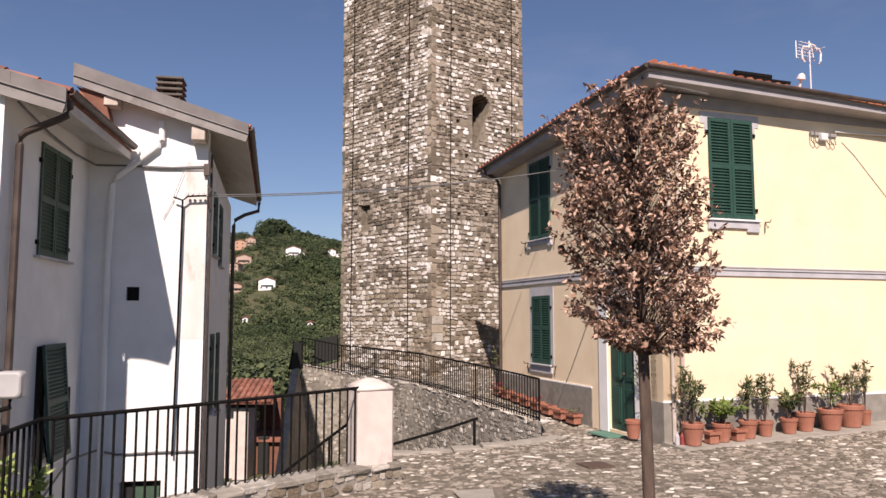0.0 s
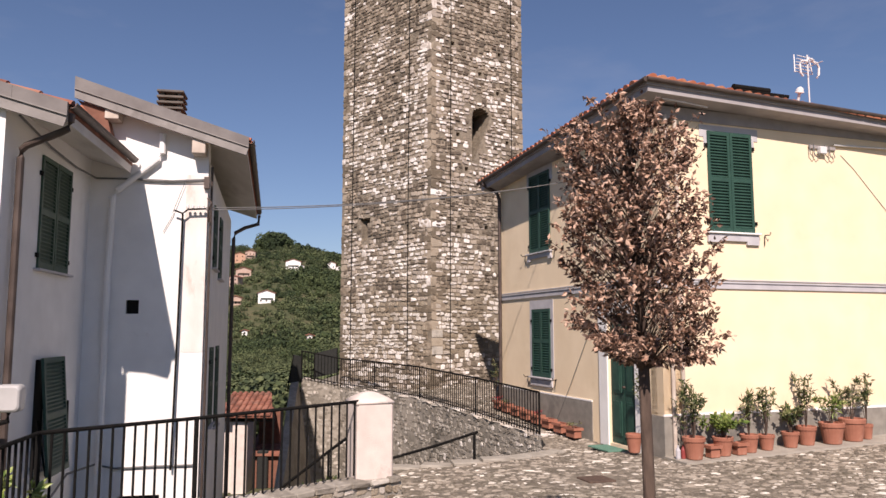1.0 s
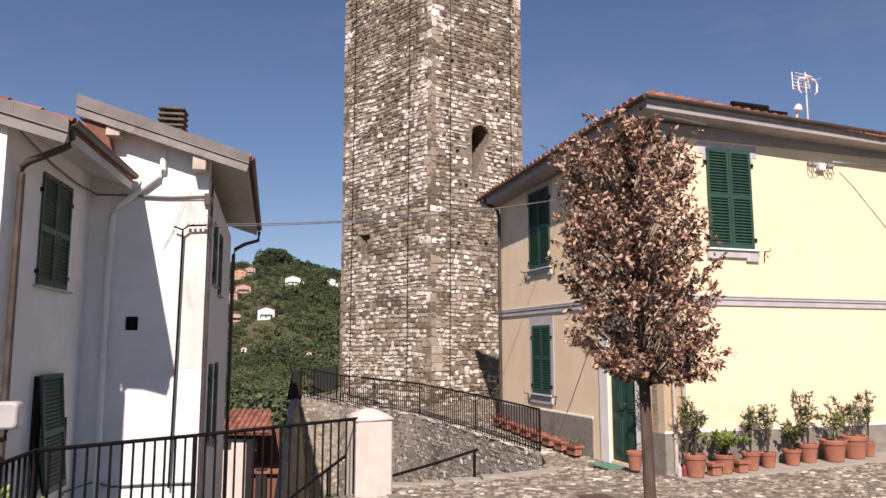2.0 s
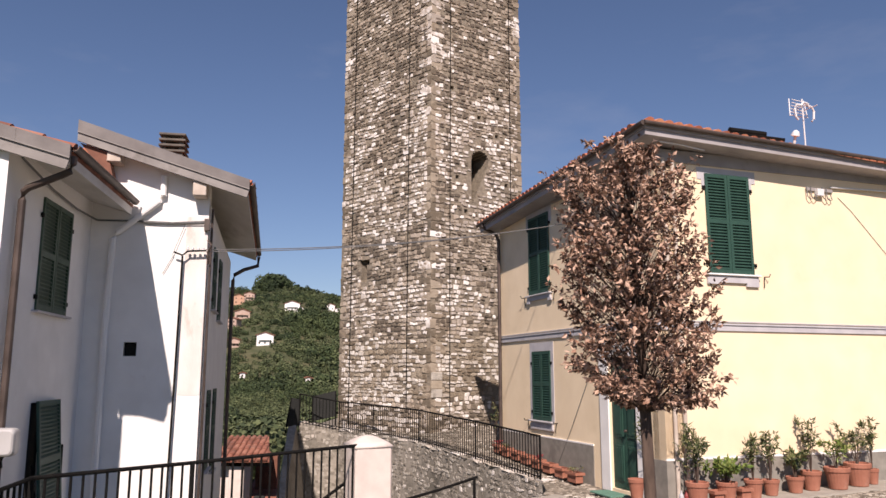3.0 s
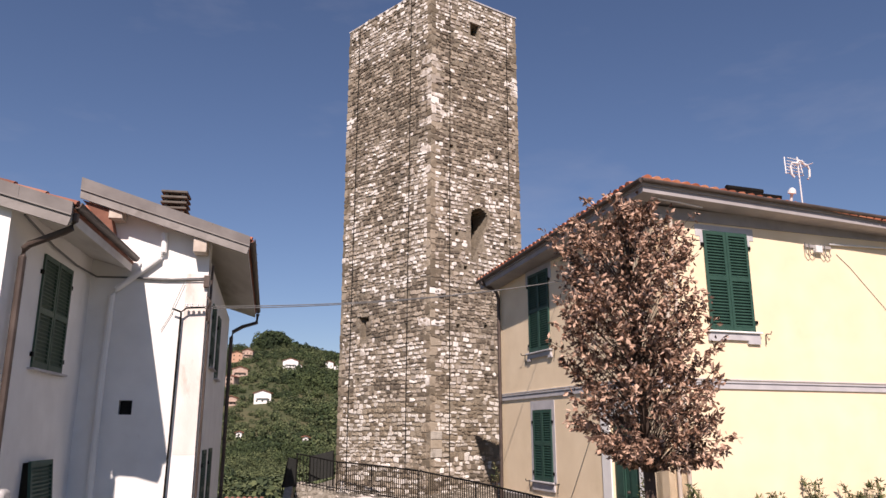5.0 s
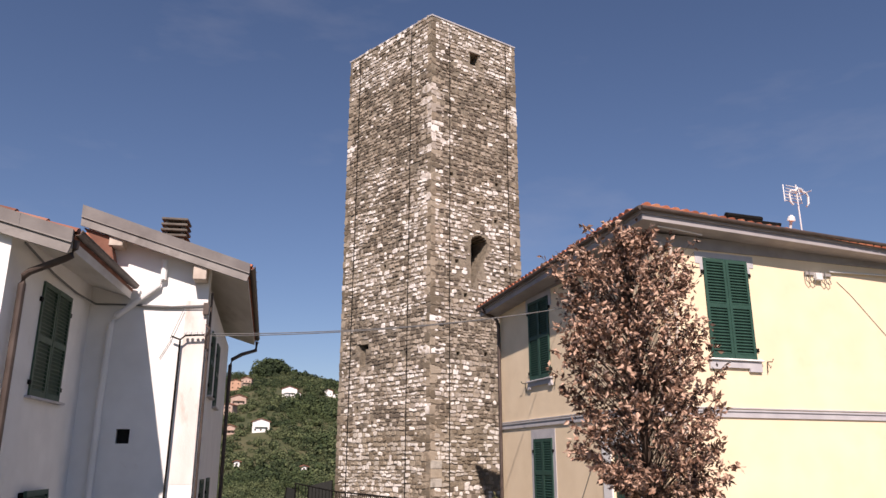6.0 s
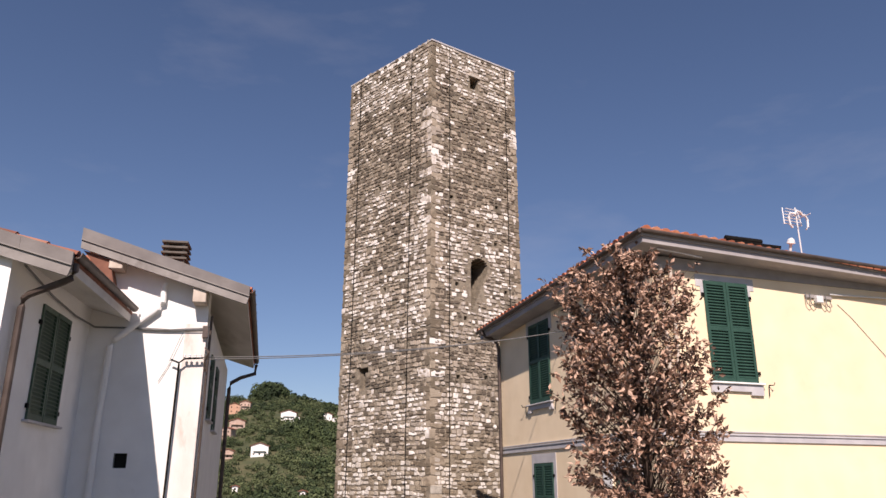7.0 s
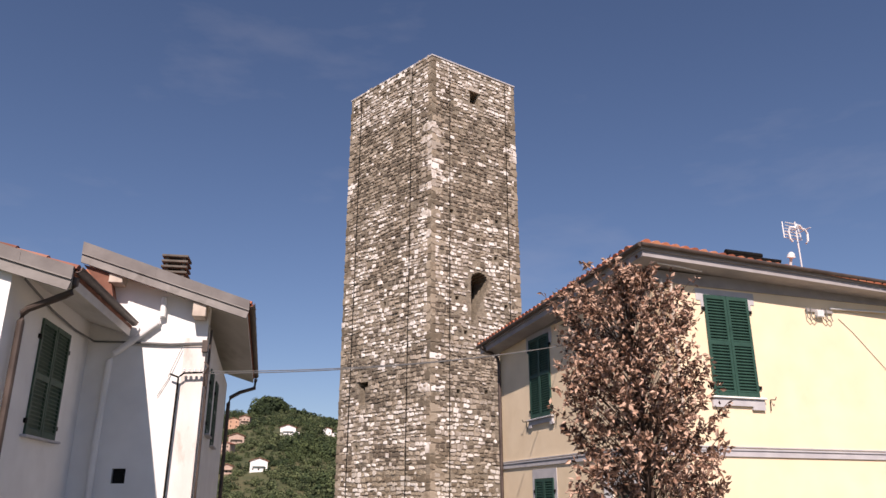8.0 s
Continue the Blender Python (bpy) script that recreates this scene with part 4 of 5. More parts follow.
part("door_leaf", bm_box(LOWDOOR[0] + 0.2, LOWDOOR[1] - 0.03, 0.04, 0.08, LOWDOOR[2] + 0.01, LOWDOOR[3] - 0.1), M_OLDGREEN, cellar, "green cellar door leaf")
# vent grille
bm = bmesh.new()
for i in range(5):
    z = VENT[2] + 0.02 + i * 0.042
    box(bm, VENT[0] + 0.001, VENT[1] - 0.001, 0.05, 0.07, z, z + 0.012)
box(bm, VENT[0] + 0.001, VENT[1] - 0.001, 0.10, 0.12, VENT[2] + 0.001, VENT[3] - 0.001)
part("vent_grille", bm, M_DARK, white, "small square dark vent")
# purlin ends under the verge
for x, z, hz in ((0.36, 5.64, 0.08), (1.765, 5.165, 0.13)):
    part("purlin_end", bm_box(x - 0.11, x + 0.11, -0.31, 0.0, z - hz, z + hz), M_WOOD, white, "pale painted purlin end", bevel=0.01)
part("purlin_end", bm_box(-0.5, -0.3, -3.46, -3.4, 4.86, 5.0), M_WOOD, white, bevel=0.01)
# reddish boarding at the open upper end of the roof
bm = bmesh.new()
prism(bm, [(-0.19, -0.28, 5.86), (0.25, -0.28, 5.72), (0.36, -0.28, 5.30), (0.31, -0.28, 5.26)], (0, 0.26, 0))
part("roof_end_board", bm, M_REDBOARD, white, "reddish boarding under the roof edge")
# old stained render above the repainted lower wall
part("render_patch", bm_box(1.54, BW - 0.001, -0.004, -0.0005, 1.70, 4.72), M_STAINED, white, "old stained render beside the corner")
# cable bundles
tube_part("cable", [(0.02, -3.2, 4.76), (0.02, -2.0, 4.64), (0.03, -0.9, 4.60), (0.10, -0.04, 4.60), (0.7, -0.03, 4.61), (1.3, -0.03, 4.60), (1.86, -0.03, 4.64)], 0.016, M_WIRE, white, "sagging bundle of cables")
tube_part("cable", [(0.7, -0.05, 4.595), (1.2, -0.05, 4.585), (1.86, -0.05, 4.61)], 0.010, M_WIRE, white)
tube_part("cable", [(0.03, -3.0, -0.65), (0.04, -1.6, -0.42), (0.05, -0.6, -0.12), (0.3, -0.05, -0.08), (0.6, -0.03, -0.16), (1.2, -0.03, -0.14), (1.88, -0.03, -0.14)], 0.018, M_WIRE, white, "grey cable bundle clipped to the wall")
bm = bmesh.new()
box(bm, 1.84, 1.93, -0.08, -0.004, 4.48, 4.68)
tube(bm, [(1.92, -0.1, 4.3), (1.99, -0.16, 4.2), (1.93, -0.12, 4.1), (1.93, -0.05, 3.9)], 0.02, 6)
part("junction_box", bm, M_COPPER, white, "weathered cable junction box")
# conduit pole up the wall with an insulator arm
conduit = thing("service_pole", HW, "rusty iron service mast fixed to the white wall", "mast")
tube_part("mast", [(1.475, -0.09, -0.2), (1.50, -0.09, 2.0), (1.515, -0.09, 4.02)], 0.017, M_IRON, conduit, seg=8)
tube_part("arm", [(1.38, -0.12, 4.08), (1.52, -0.12, 4.03), (1.60, -0.12, 4.10), (1.90, -0.12, 4.12)], 0.016, M_IRON, conduit, seg=8)
for x in (1.60, 1.68, 1.77, 1.85):
    bm = bmesh.new()
    lathe(bm, [(0.012, 0), (0.024, 0.01), (0.02, 0.03), (0.026, 0.04), (0.008, 0.06)], 10, Matrix.Translation((x, -0.12, 4.12)))
    part("insulator", bm, M_WPLASTIC, conduit)
tube_part("stay_line", [(1.34, -0.05, 4.04), (1.52, -0.05, 4.56)], 0.005, M_WIRE, conduit)
tube_part("stay_line", [(1.20, -0.03, 3.72), (1.36, -0.03, 4.04)], 0.005, M_WIRE, conduit)
# floodlight on its bracket
flood = thing("wall_lamp", HW, "white plastic wall lamp on a bracket", "lamp")
bm = bmesh.new()
rounded = []
for cx_, cz_, a0 in ((0.31, 1.37, 0), (0.13, 1.37, 90), (0.13, 1.17, 180), (0.31, 1.17, 270)):
    rounded += [(cx_ + 0.06 * math.cos(radians(a0 + 18 * k)), cz_ + 0.06 * math.sin(radians(a0 + 18 * k))) for k in range(6)]
rings = [[bm.verts.new((0.22 + (x - 0.22) * g, y, 1.27 + (z - 1.27) * g)) for x, z in rounded] for y, g in ((-3.62, 0.80), (-3.605, 0.92), (-3.57, 1.0), (-3.45, 1.0), (-3.42, 0.93))]
bm.faces.new(rings[0][::-1]), bm.faces.new(rings[-1])
for u, v in zip(rings, rings[1:]):
    for k in range(len(u)):
        bm.faces.new((u[k], u[(k + 1) % len(u)], v[(k + 1) % len(u)], v[k]))
part("housing", bm, M_LAMP, flood, "domed milky diffuser")
tube_part("bracket", [(0.22, -3.5, 1.12), (0.20, -3.48, 1.0), (0.05, -3.4, 0.96), (-0.07, -3.39, 0.96)], 0.03, M_IRON, flood, seg=8)

# chimney with slab louvres
chim = thing("chimney", HW @ Matrix.Translation((1.07, 1.0, 0)), "grey chimney with stacked louvre slabs on the roof", "chimney")
part("stack", bm_box(-0.19, 0.19, -0.19, 0.19, 5.3, 6.08), M_CHIMNEY, chim)
for i in range(4):
    part("slab", bm_box(-0.235, 0.235, -0.235, 0.235, 6.09 + i * 0.105, 6.135 + i * 0.105), M_CHIMNEY, chim, bevel=0.008)
for i in range(4):
    sx, sy = (-1 if i % 2 else 1), (-1 if i > 1 else 1)
    part("corner_post", bm_box(sx * 0.15 - 0.03, sx * 0.15 + 0.03, sy * 0.15 - 0.03, sy * 0.15 + 0.03, 6.08, 6.42), M_CHIMNEY, chim)

# wire across to the yellow house
WA = HW @ Vector((1.90, -0.12, 4.10))
WB = HY @ (ML @ Vector((HDEP - 3.3, -0.04, 5.27)))
span = thing("overhead_wire", Matrix(), "slack overhead cable between the two houses", "cable")
for dz in (0.0, 0.035):
    pts = []
    for i in range(25):
        t = i / 24
        p = WA.lerp(WB, t)
        pts.append(p + Vector((0, 0, -0.14 * 4 * t * (1 - t) + dz * (1 - t))))
    tube_part("strand", pts, 0.009, M_WIRE, span)

# ---- fittings of the yellow house ----
box_l = thing("service_box", HY, "small white service box with cable loops under the eaves", "junction box")
part("housing", bm_box(3.62, 3.78, -0.10, 0.0, 5.42, 5.56), M_WPLASTIC, box_l, bevel=0.008)
part("backplate", bm_box(3.42, 4.05, -0.04, -0.002, 5.52, 5.58), M_UNDEREAVE, box_l)
for k, x in enumerate((3.46, 3.56, 3.84, 3.94)):
    tube_part("cable_loop", [(x - 0.06, -0.05, 5.60), (x - 0.06, -0.06, 5.40), (x, -0.07, 5.34), (x + 0.06, -0.06, 5.37), (x + 0.04, -0.05, 5.46)], 0.010, M_WIRE, box_l)
tube_part("cable", [(4.20, -0.009, 5.44), (4.5, -0.009, 5.20), (5.3, -0.009, 4.40), (6.3, -0.009, 3.4)], 0.005, M_WIRE, house, "thin slanting cable")
tube_part("conduit", [(4.0, -0.05, 5.62), (5.5, -0.05, 5.66), (8.8, -0.05, 5.68)], 0.018, M_WPLASTIC, house, "white conduit below the eaves")
tube_part("conduit", [(-0.05, -0.30, 6.05), (0.4, -0.30, 6.03), (0.9, -0.28, 5.99)], 0.012, M_WPLASTIC, house)
tube_part("cable", [(HDEP - 2.35, -0.02, 2.1), (HDEP - 3.2, -0.02, 0.95), (HDEP - 3.9, -0.03, 0.05)], 0.006, M_WIRE, house, "thin slanting cable", mw=ML)
for x in (0.16, 0.36):
    downpipe(house, Matrix(), [(x, -0.06, 5.85), (x, -0.06, 4.0), (x, -0.06, -0.1)], 0.035, M_WOOD, "cream rainwater pipe")
for mw, w in ((MF, W_BIG), (ML, W_UP), (ML, W_LOW)):
    for xx, s in ((w[0] - 0.24, -1), (w[1] + 0.24, 1)):
        if mw is MF and s < 0:
            continue
        tube_part("shutter_hook", [(xx, 0, w[2] - 0.02), (xx + 0.02 * s, -0.10, w[2] - 0.03), (xx + 0.03 * s, -0.12, w[2] + 0.02)], 0.010, M_IRON, house, mw=mw)
        tube_part("shutter_hook", [(xx - 0.02, -0.02, w[2] - 0.03), (xx - 0.04 * s, -0.03, w[2] - 0.22)], 0.008, M_IRON, house, mw=mw)
solar = thing("roof_panel", HY @ Matrix.Translation((3.35, 1.15, 6.93)) @ Matrix.Rotation(radians(17), 4, "X"), "dark flat solar panel on the tiled roof", "panel")
part("panel", bm_box(-0.68, 0.68, -0.14, 0.14, -0.02, 0.05), M_IRON, solar, bevel=0.01)
bm = bmesh.new()
tube(bm, [(-0.70, -0.06, 0.08), (0.2, -0.06, 0.08)], 0.06, 12)
part("header_pipe", bm, M_IRON, solar)
bm = bmesh.new()
lathe(bm, [(0.03, -0.2), (0.03, 0.1), (0.09, 0.12), (0.07, 0.2), (0.02, 0.24)], 12, Matrix.Translation((0.86, -0.2, 0.0)))
part("vent_cap", bm, M_WPLASTIC, solar)
ant = thing("tv_antenna", HY @ Matrix.Translation((5.16, 1.6, 6.78)), "white television antenna on a thin mast", "antenna")
tube_part("mast", [(0, 0, -0.05), (0, 0, 1.38)], 0.016, M_WPLASTIC, ant, seg=8)
for k in range(6):
    tube_part("reflector_bar", [(-0.26 + 0.02 * k, 0.12, 1.02 + k * 0.075), (0.26 - 0.02 * k, 0.16, 1.02 + k * 0.075)], 0.010, M_WPLASTIC, ant)
for s in (-1, 1):
    tube_part("dipole", [(s * 0.06, -0.05, 1.22), (s * 0.22, -0.05, 1.20), (s * 0.27, -0.05, 1.10), (s * 0.25, -0.05, 0.92), (s * 0.19, -0.05, 0.86)], 0.024, M_WPLASTIC, ant)
    tube_part("side_bar", [(s * 0.25, 0.12, 1.0), (s * 0.21, 0.16, 1.42)], 0.012, M_WPLASTIC, ant)
    tube_part("boom", [(s * 0.12, -0.3, 1.15), (s * 0.12, 0.15, 1.15)], 0.010, M_WPLASTIC, ant)
tube_part("dipole", [(-0.12, -0.08, 1.18), (-0.05, -0.08, 1.26), (0.05, -0.08, 1.26), (0.12, -0.08, 1.18)], 0.024, M_WPLASTIC, ant)

# cables down the tower
for fr, xs in ((FL, (LL - 3.90, LL - 1.015)), (FR, (0.68, 3.21))):
    for x in xs:
        tube_part("lightning_cable", [(x + 0.05, -0.06, TOPZ - 0.1), (x + 0.03, -0.06, 11), (x, -0.06, 5), (x - 0.01, -0.06, 0.3)], 0.014, M_IRON, tower, mw=fr)

# ---- fin, panels, handrails, stairs by the retaining wall ----
bm = bmesh.new()
f = [Vector(v) for v in ((-5.08, 25.3, 0.46), (-4.82, 25.3, 0.46), (-4.16, 25.2, -4.0), (-5.3, 25.3, -4.0), (-4.26, 19.6, -2.05), (-4.12, 19.6, -2.05), (-3.9, 19.6, -4.0), (-4.6, 19.6, -4.0))]
v = [bm.verts.new(p) for p in f]
for q in ((0, 1, 5, 4), (1, 2, 6, 5), (4, 5, 6, 7), (0, 4, 7, 3), (0, 3, 2, 1), (3, 7, 6, 2)):
    bm.faces.new([v[i] for i in q])
tagged(part("wall_buttress", bm, M_RUBBLEBED), "sloping rubble buttress at the wall's end", "buttress", kind="structure")
for pts, lab in (([(-5.14, 25.0, 0.35), (-4.74, 25.2, 0.35), (-4.70, 25.2, 1.20), (-4.96, 25.0, 1.28)], "dark sheet-metal panel at the end of the railing"), ([(-4.40, 25.8, 0.47), (-3.66, 26.1, 0.62), (-3.66, 26.1, 1.48), (-4.40, 25.8, 1.30)], "dark mesh screen fixed to the railing by the tower")):
    pn = thing("metal_panel", Matrix.Translation(pts[0]), lab, "panel")
    bm = bmesh.new()
    prism(bm, [Vector(p) - Vector(pts[0]) for p in pts], (0.01, 0.05, 0))
    part("sheet", bm, M_CLOTH, pn)
    for a, b in ((pts[0], pts[3]), (pts[1], pts[2])):
        tube_part("upright", [Vector(a) - Vector(pts[0]) - Vector((0, 0, 0.3)), Vector(b) - Vector(pts[0])], 0.02, M_IRON, pn)
hand = thing("handrail", Matrix.Translation((0.53, 12.84, -0.12)), "black iron handrail at the head of the steps", "handrail")
tube_part("rail", [(0.06, 0.0, 0.485), (-0.6, 0.04, 0.265), (-1.45, 0.16, 0.01), (-1.9, 0.2, -0.16)], 0.024, M_IRON, hand, seg=8)
tube_part("post", [(0.0, 0, -0.15), (0.0, 0, 0.465)], 0.026, M_IRON, hand, seg=8)
tube_part("post", [(-1.43, 0.158, -0.7), (-1.43, 0.158, 0.01)], 0.02, M_IRON, hand, seg=8)
hand = thing("handrail", Matrix.Translation((-1.2, 11.4, 0)), "black iron handrail down the lower steps", "handrail")
tube_part("rail", [(0.02, 0.0, 0.98), (-0.18, 0.1, 0.50), (-0.55, 0.3, 0.22), (-1.6, 0.8, -0.6)], 0.024, M_IRON, hand, seg=8)
tube_part("post", [(-0.55, 0.3, -0.9), (-0.55, 0.3, 0.22)], 0.02, M_IRON, hand, seg=8)
steps = tagged(new("stairs"), "worn stone steps going down beside the wall", "stairs", kind="structure")
for i in range(16):
    st = part("step", bm_box(-0.16, 0.16, -0.75, 0.75, -0.6, 0.0), M_COBBLE_PC, steps, bevel=0.012)
    st.matrix_world = Matrix.Translation((-0.75 - 0.27 * i, 13.95 + 0.09 * i, -0.62 - 0.17 * i)) @ Matrix.Rotation(radians(-18), 4, "Z")

# kerb stones under the near railing
kerb = tagged(new("kerb"), "low kerb of rough stone slabs under the railing", "kerb", kind="structure")
rng = random.Random(21)
for (xa, ya, _), (xb, yb, _) in zip(NEAR, NEAR[1:] + [(-0.72, 10.85, 0)]):
    a, b = Vector((xa, ya, 0)), Vector((xb, yb, 0))
    ln, k = (b - a).length, 0.0
    d = (b - a).normalized()
    while k < ln - 0.05:
        w = min(rng.uniform(0.12, 0.34), ln - k)
        t = rng.uniform(-0.01, 0.02)
        bm = bm_box(0.004, w - 0.006, -0.24 - rng.uniform(0, 0.04), 0.17, -0.02, 0.045 + t)
        for v in bm.verts:
            v.co += Vector((rng.uniform(-0.015, 0.015), rng.uniform(-0.02, 0.02), rng.uniform(-0.008, 0.008)))
        s = part("kerb_stone", bm, rng.choice((M_CONCRETE, M_WALLSTONE_PC, M_WALLSTONE_PC)), kerb, bevel=0.012)
        s.matrix_world = Matrix(((d.x, -d.y, 0, a.x + d.x * k), (d.y, d.x, 0, a.y + d.y * k), (0, 0, 1, 0), (0, 0, 0, 1)))
        k += w

for (xa, ya, _), (xb, yb, _) in zip(NEAR, NEAR[1:] + [(-0.72, 10.85, 0)]):
    fr, ln = face_frame(Vector((xa, ya, 0)), Vector((xb, yb, 0)))
    part("kerb_core", bm_box(0, ln, -0.22, 0.15, -0.5, -0.022, m=fr), M_RUBBLEBED, kerb)
# paved strip along the house
bm = bmesh.new()
n = 24
prev = None
for i in range(n + 1):
    x = -0.05 + 8.9 * i / n
    ring = []
    for y, dz in ((-0.022, 0.05), (-0.62, 0.035), (-0.64, -0.1), (-0.022, -0.1)):
        p = HY @ Vector((x, y, 0))
        ring.append(bm.verts.new((p.x, p.y, plaza_z(p.x, p.y) + dz)))
    if prev:
        for k in range(4):
            bm.faces.new((prev[k], prev[(k + 1) % 4], ring[(k + 1) % 4], ring[k]))
    if i in (0, n):
        bm.faces.new(ring)
    prev = ring
tagged(part("sidewalk", bm, M_CONCRETE), "worn concrete strip along the house wall", "pavement", kind="structure")

# ---- outbuilding beyond the white house ----
shed = thing("outbuilding", Matrix.Translation((-8.6, 31.1, -4.48)) @ Matrix.Scale(1.22, 4), "small cream outbuilding with a red tiled roof", "outbuilding")
part("wall", bm_box(0.0, 0.5, 0, 0.9, -0.8, 2.5), M_PLASTER, shed, "cream rendered end wall", bevel=0.02)
part("wall", bm_box(0.5, 1.25, 1.6, 1.8, -0.8, 2.5), M_REDBOARD, shed, "brick-red back wall under the roof")
part("wall", bm_box(-0.4, -0.02, 0.3, 1.8, -0.8, 2.5), M_PLASTER, shed)
part("beam", bm_box(-0.4, 1.4, 0.0, 0.14, 2.34, 2.50), M_BARK, shed, "dark timber beam under the eaves")
part("crate", bm_box(0.62, 1.0, 0.9, 1.3, -0.8, 1.25), M_CLOTH, shed, "dark box in the open bay", bevel=0.04)
bm = bmesh.new()
prism(bm, [(-0.45, -0.3, 2.50), (1.40, -0.3, 2.50), (0.95, 1.5, 3.12), (-0.45, 1.5, 3.12)], (0, 0, 0.06))
prf = part("roof", bm, M_OLDTILE, shed, "red clay tile roof")
tile_part(barrel_rows((-0.45, -0.32, 2.56), (1, 0, 0), (0, 1.8, 0.62), 9, 0.2, lambda i: 1.9 if i < 7 else 1.3 if i == 7 else 0.6, mat=M_OLDTILE), prf)
shed2 = thing("outbuilding", Matrix.Translation((-6.9, 32.4, -4.73)) @ Matrix.Scale(1.2, 4), "low brick-red lean-to below the buttress", "outbuilding")
part("wall", bm_box(-0.9, 0.4, 0, 1.2, -0.8, 1.3), M_REDBOARD, shed2)
bm = bmesh.new()
prism(bm, [(-1.1, -0.2, 1.3), (0.5, -0.2, 1.3), (0.5, 1.3, 1.8), (-1.1, 1.3, 1.8)], (0, 0, 0.07))
part("roof", bm, M_OLDTILE, shed2)


# ---- pots and plants ----
def pot(name, m, r, h, label, group="flower pots along the house"):
    th = thing(name, m, label, "flower pot", group)
    bm = bmesh.new()
    lathe(bm, [(r * 0.66, 0), (r * 0.70, 0.01), (r * 0.92, h * 0.78), (r * 0.93, h * 0.8), (r * 1.0, h * 0.8), (r * 1.02, h * 0.97), (r * 0.98, h), (r * 0.86, h), (r * 0.84, h * 0.88), (0.01, h * 0.88)], 22)
    part("pot", bm, M_POT, th, smooth=False)
    return th


def plant(name, m, height, spread, n, rng, label, mat, ln=0.09, wd=0.014, stems=7, cat="plant"):
    th = thing(name, m, label, cat)
    bm = bmesh.new()
    tips = []
    for i in range(stems):
        a = rng.uniform(0, 2 * math.pi)
        k = spread * rng.uniform(0.2, 1.0)
        top = Vector((math.cos(a) * k, math.sin(a) * k, height * rng.uniform(0.6, 1.0)))
        mid_ = Vector((top.x * 0.3, top.y * 0.3, top.z * 0.55))
        tube(bm, [(0, 0, -0.05), mid_, top], 0.008, 5, 0.003)
        tips.append((mid_, top))
    part("stem", bm, M_BARK, th)
    lv = []
    for i in range(n):
        a, b = tips[rng.randrange(len(tips))]
        t = rng.uniform(-0.15, 1.0) ** 1 if rng.random() < 0.5 else rng.uniform(0.7, 1.05)
        p = a.lerp(b, t) + rand_dir(rng) * 0.02
        d = (rand_dir(rng) + Vector((0, 0, 0.45)) + Vector((b.x, b.y, 0)) * 1.5).normalized()
        s = d.cross(rand_dir(rng)).normalized()
        lv.append((p, d, s, ln * rng.uniform(0.6, 1.15), wd * rng.uniform(0.7, 1.2)))
    ob = new("foliage", leaf_mesh("foliage", lv, mat))
    ob.parent = th
    return th


rng = random.Random(31)


def at_wall(x, off=0.28):
    p = HY @ Vector((x, -off, 0))
    return Matrix.Translation((p.x, p.y, plaza_z(p.x, p.y) + 0.045))


for x, off, r, h, ph, sp, n, mat in ((0.27, 0.40, 0.185, 0.36, 0.95, 0.32, 330, M_LEAF), (0.88, 0.36, 0.17, 0.31, 0.38, 0.34, 260, M_FRESH), (1.46, 0.32, 0.155, 0.30, 0.72, 0.2, 200, M_LEAF), (1.86, 0.28, 0.14, 0.26, 0.85, 0.26, 230, M_LEAF), (2.38, 0.28, 0.15, 0.27, 0.45, 0.22, 160, M_LEAF), (2.80, 0.22, 0.17, 0.33, 0.95, 0.22, 210, M_LEAF), (3.26, 0.34, 0.215, 0.37, 0.52, 0.3, 220, M_FRESH), (3.80, 0.28, 0.225, 0.40, 0.72, 0.36, 280, M_LEAF), (4.16, 0.26, 0.11, 0.27, 0.9, 0.16, 130, M_LEAF)):
    m = at_wall(x, off)
    pot("flower_pot", m, r, h, "round terracotta pot with a thick rim")
    plant("potted_plant", m @ Matrix.Translation((0, 0, h * 0.88)), ph, sp, n, rng, "green leafy shrub growing in a terracotta pot", mat, ln=0.11 if ph > 0.5 else 0.13, wd=0.016 if ph > 0.5 else 0.03, stems=9 if ph > 0.5 else 12)
p = HY @ (ML @ Vector((HDEP - 0.55, -0.25, 0)))
pot("flower_pot", Matrix.Translation((p.x, p.y, plaza_z(p.x, p.y) + 0.045)), 0.14, 0.32, "round terracotta pot beside the door")
plant("potted_plant", Matrix.Translation((p.x + 0.25, p.y - 0.1, plaza_z(p.x, p.y) + 0.3)), 1.35, 0.3, 130, rng, "thin climbing shrub beside the door", M_LEAF, stems=5)
plant("potted_plant", at_wall(0.20, 0.22), 1.45, 0.22, 150, rng, "thin climbing shrub against the pipes", M_LEAF, stems=5)


def trough(m, w, label):
    th = thing("planter_box", m, label, "planter", "terracotta planters")
    bm = bmesh.new()
    a = box(bm, -w / 2 + 0.03, w / 2 - 0.03, -0.08, 0.08, 0, 0.17)
    part("body", bm, M_POT, th, bevel=0.008)
    bm = bmesh.new()
    for q in ((-w / 2, w / 2, -0.11, -0.085), (-w / 2, w / 2, 0.085, 0.11), (-w / 2, -w / 2 + 0.025, -0.085, 0.085), (w / 2 - 0.025, w / 2, -0.085, 0.085)):
        box(bm, *q, 0.15, 0.20)
    part("rim", bm, M_POT, th)
    return th


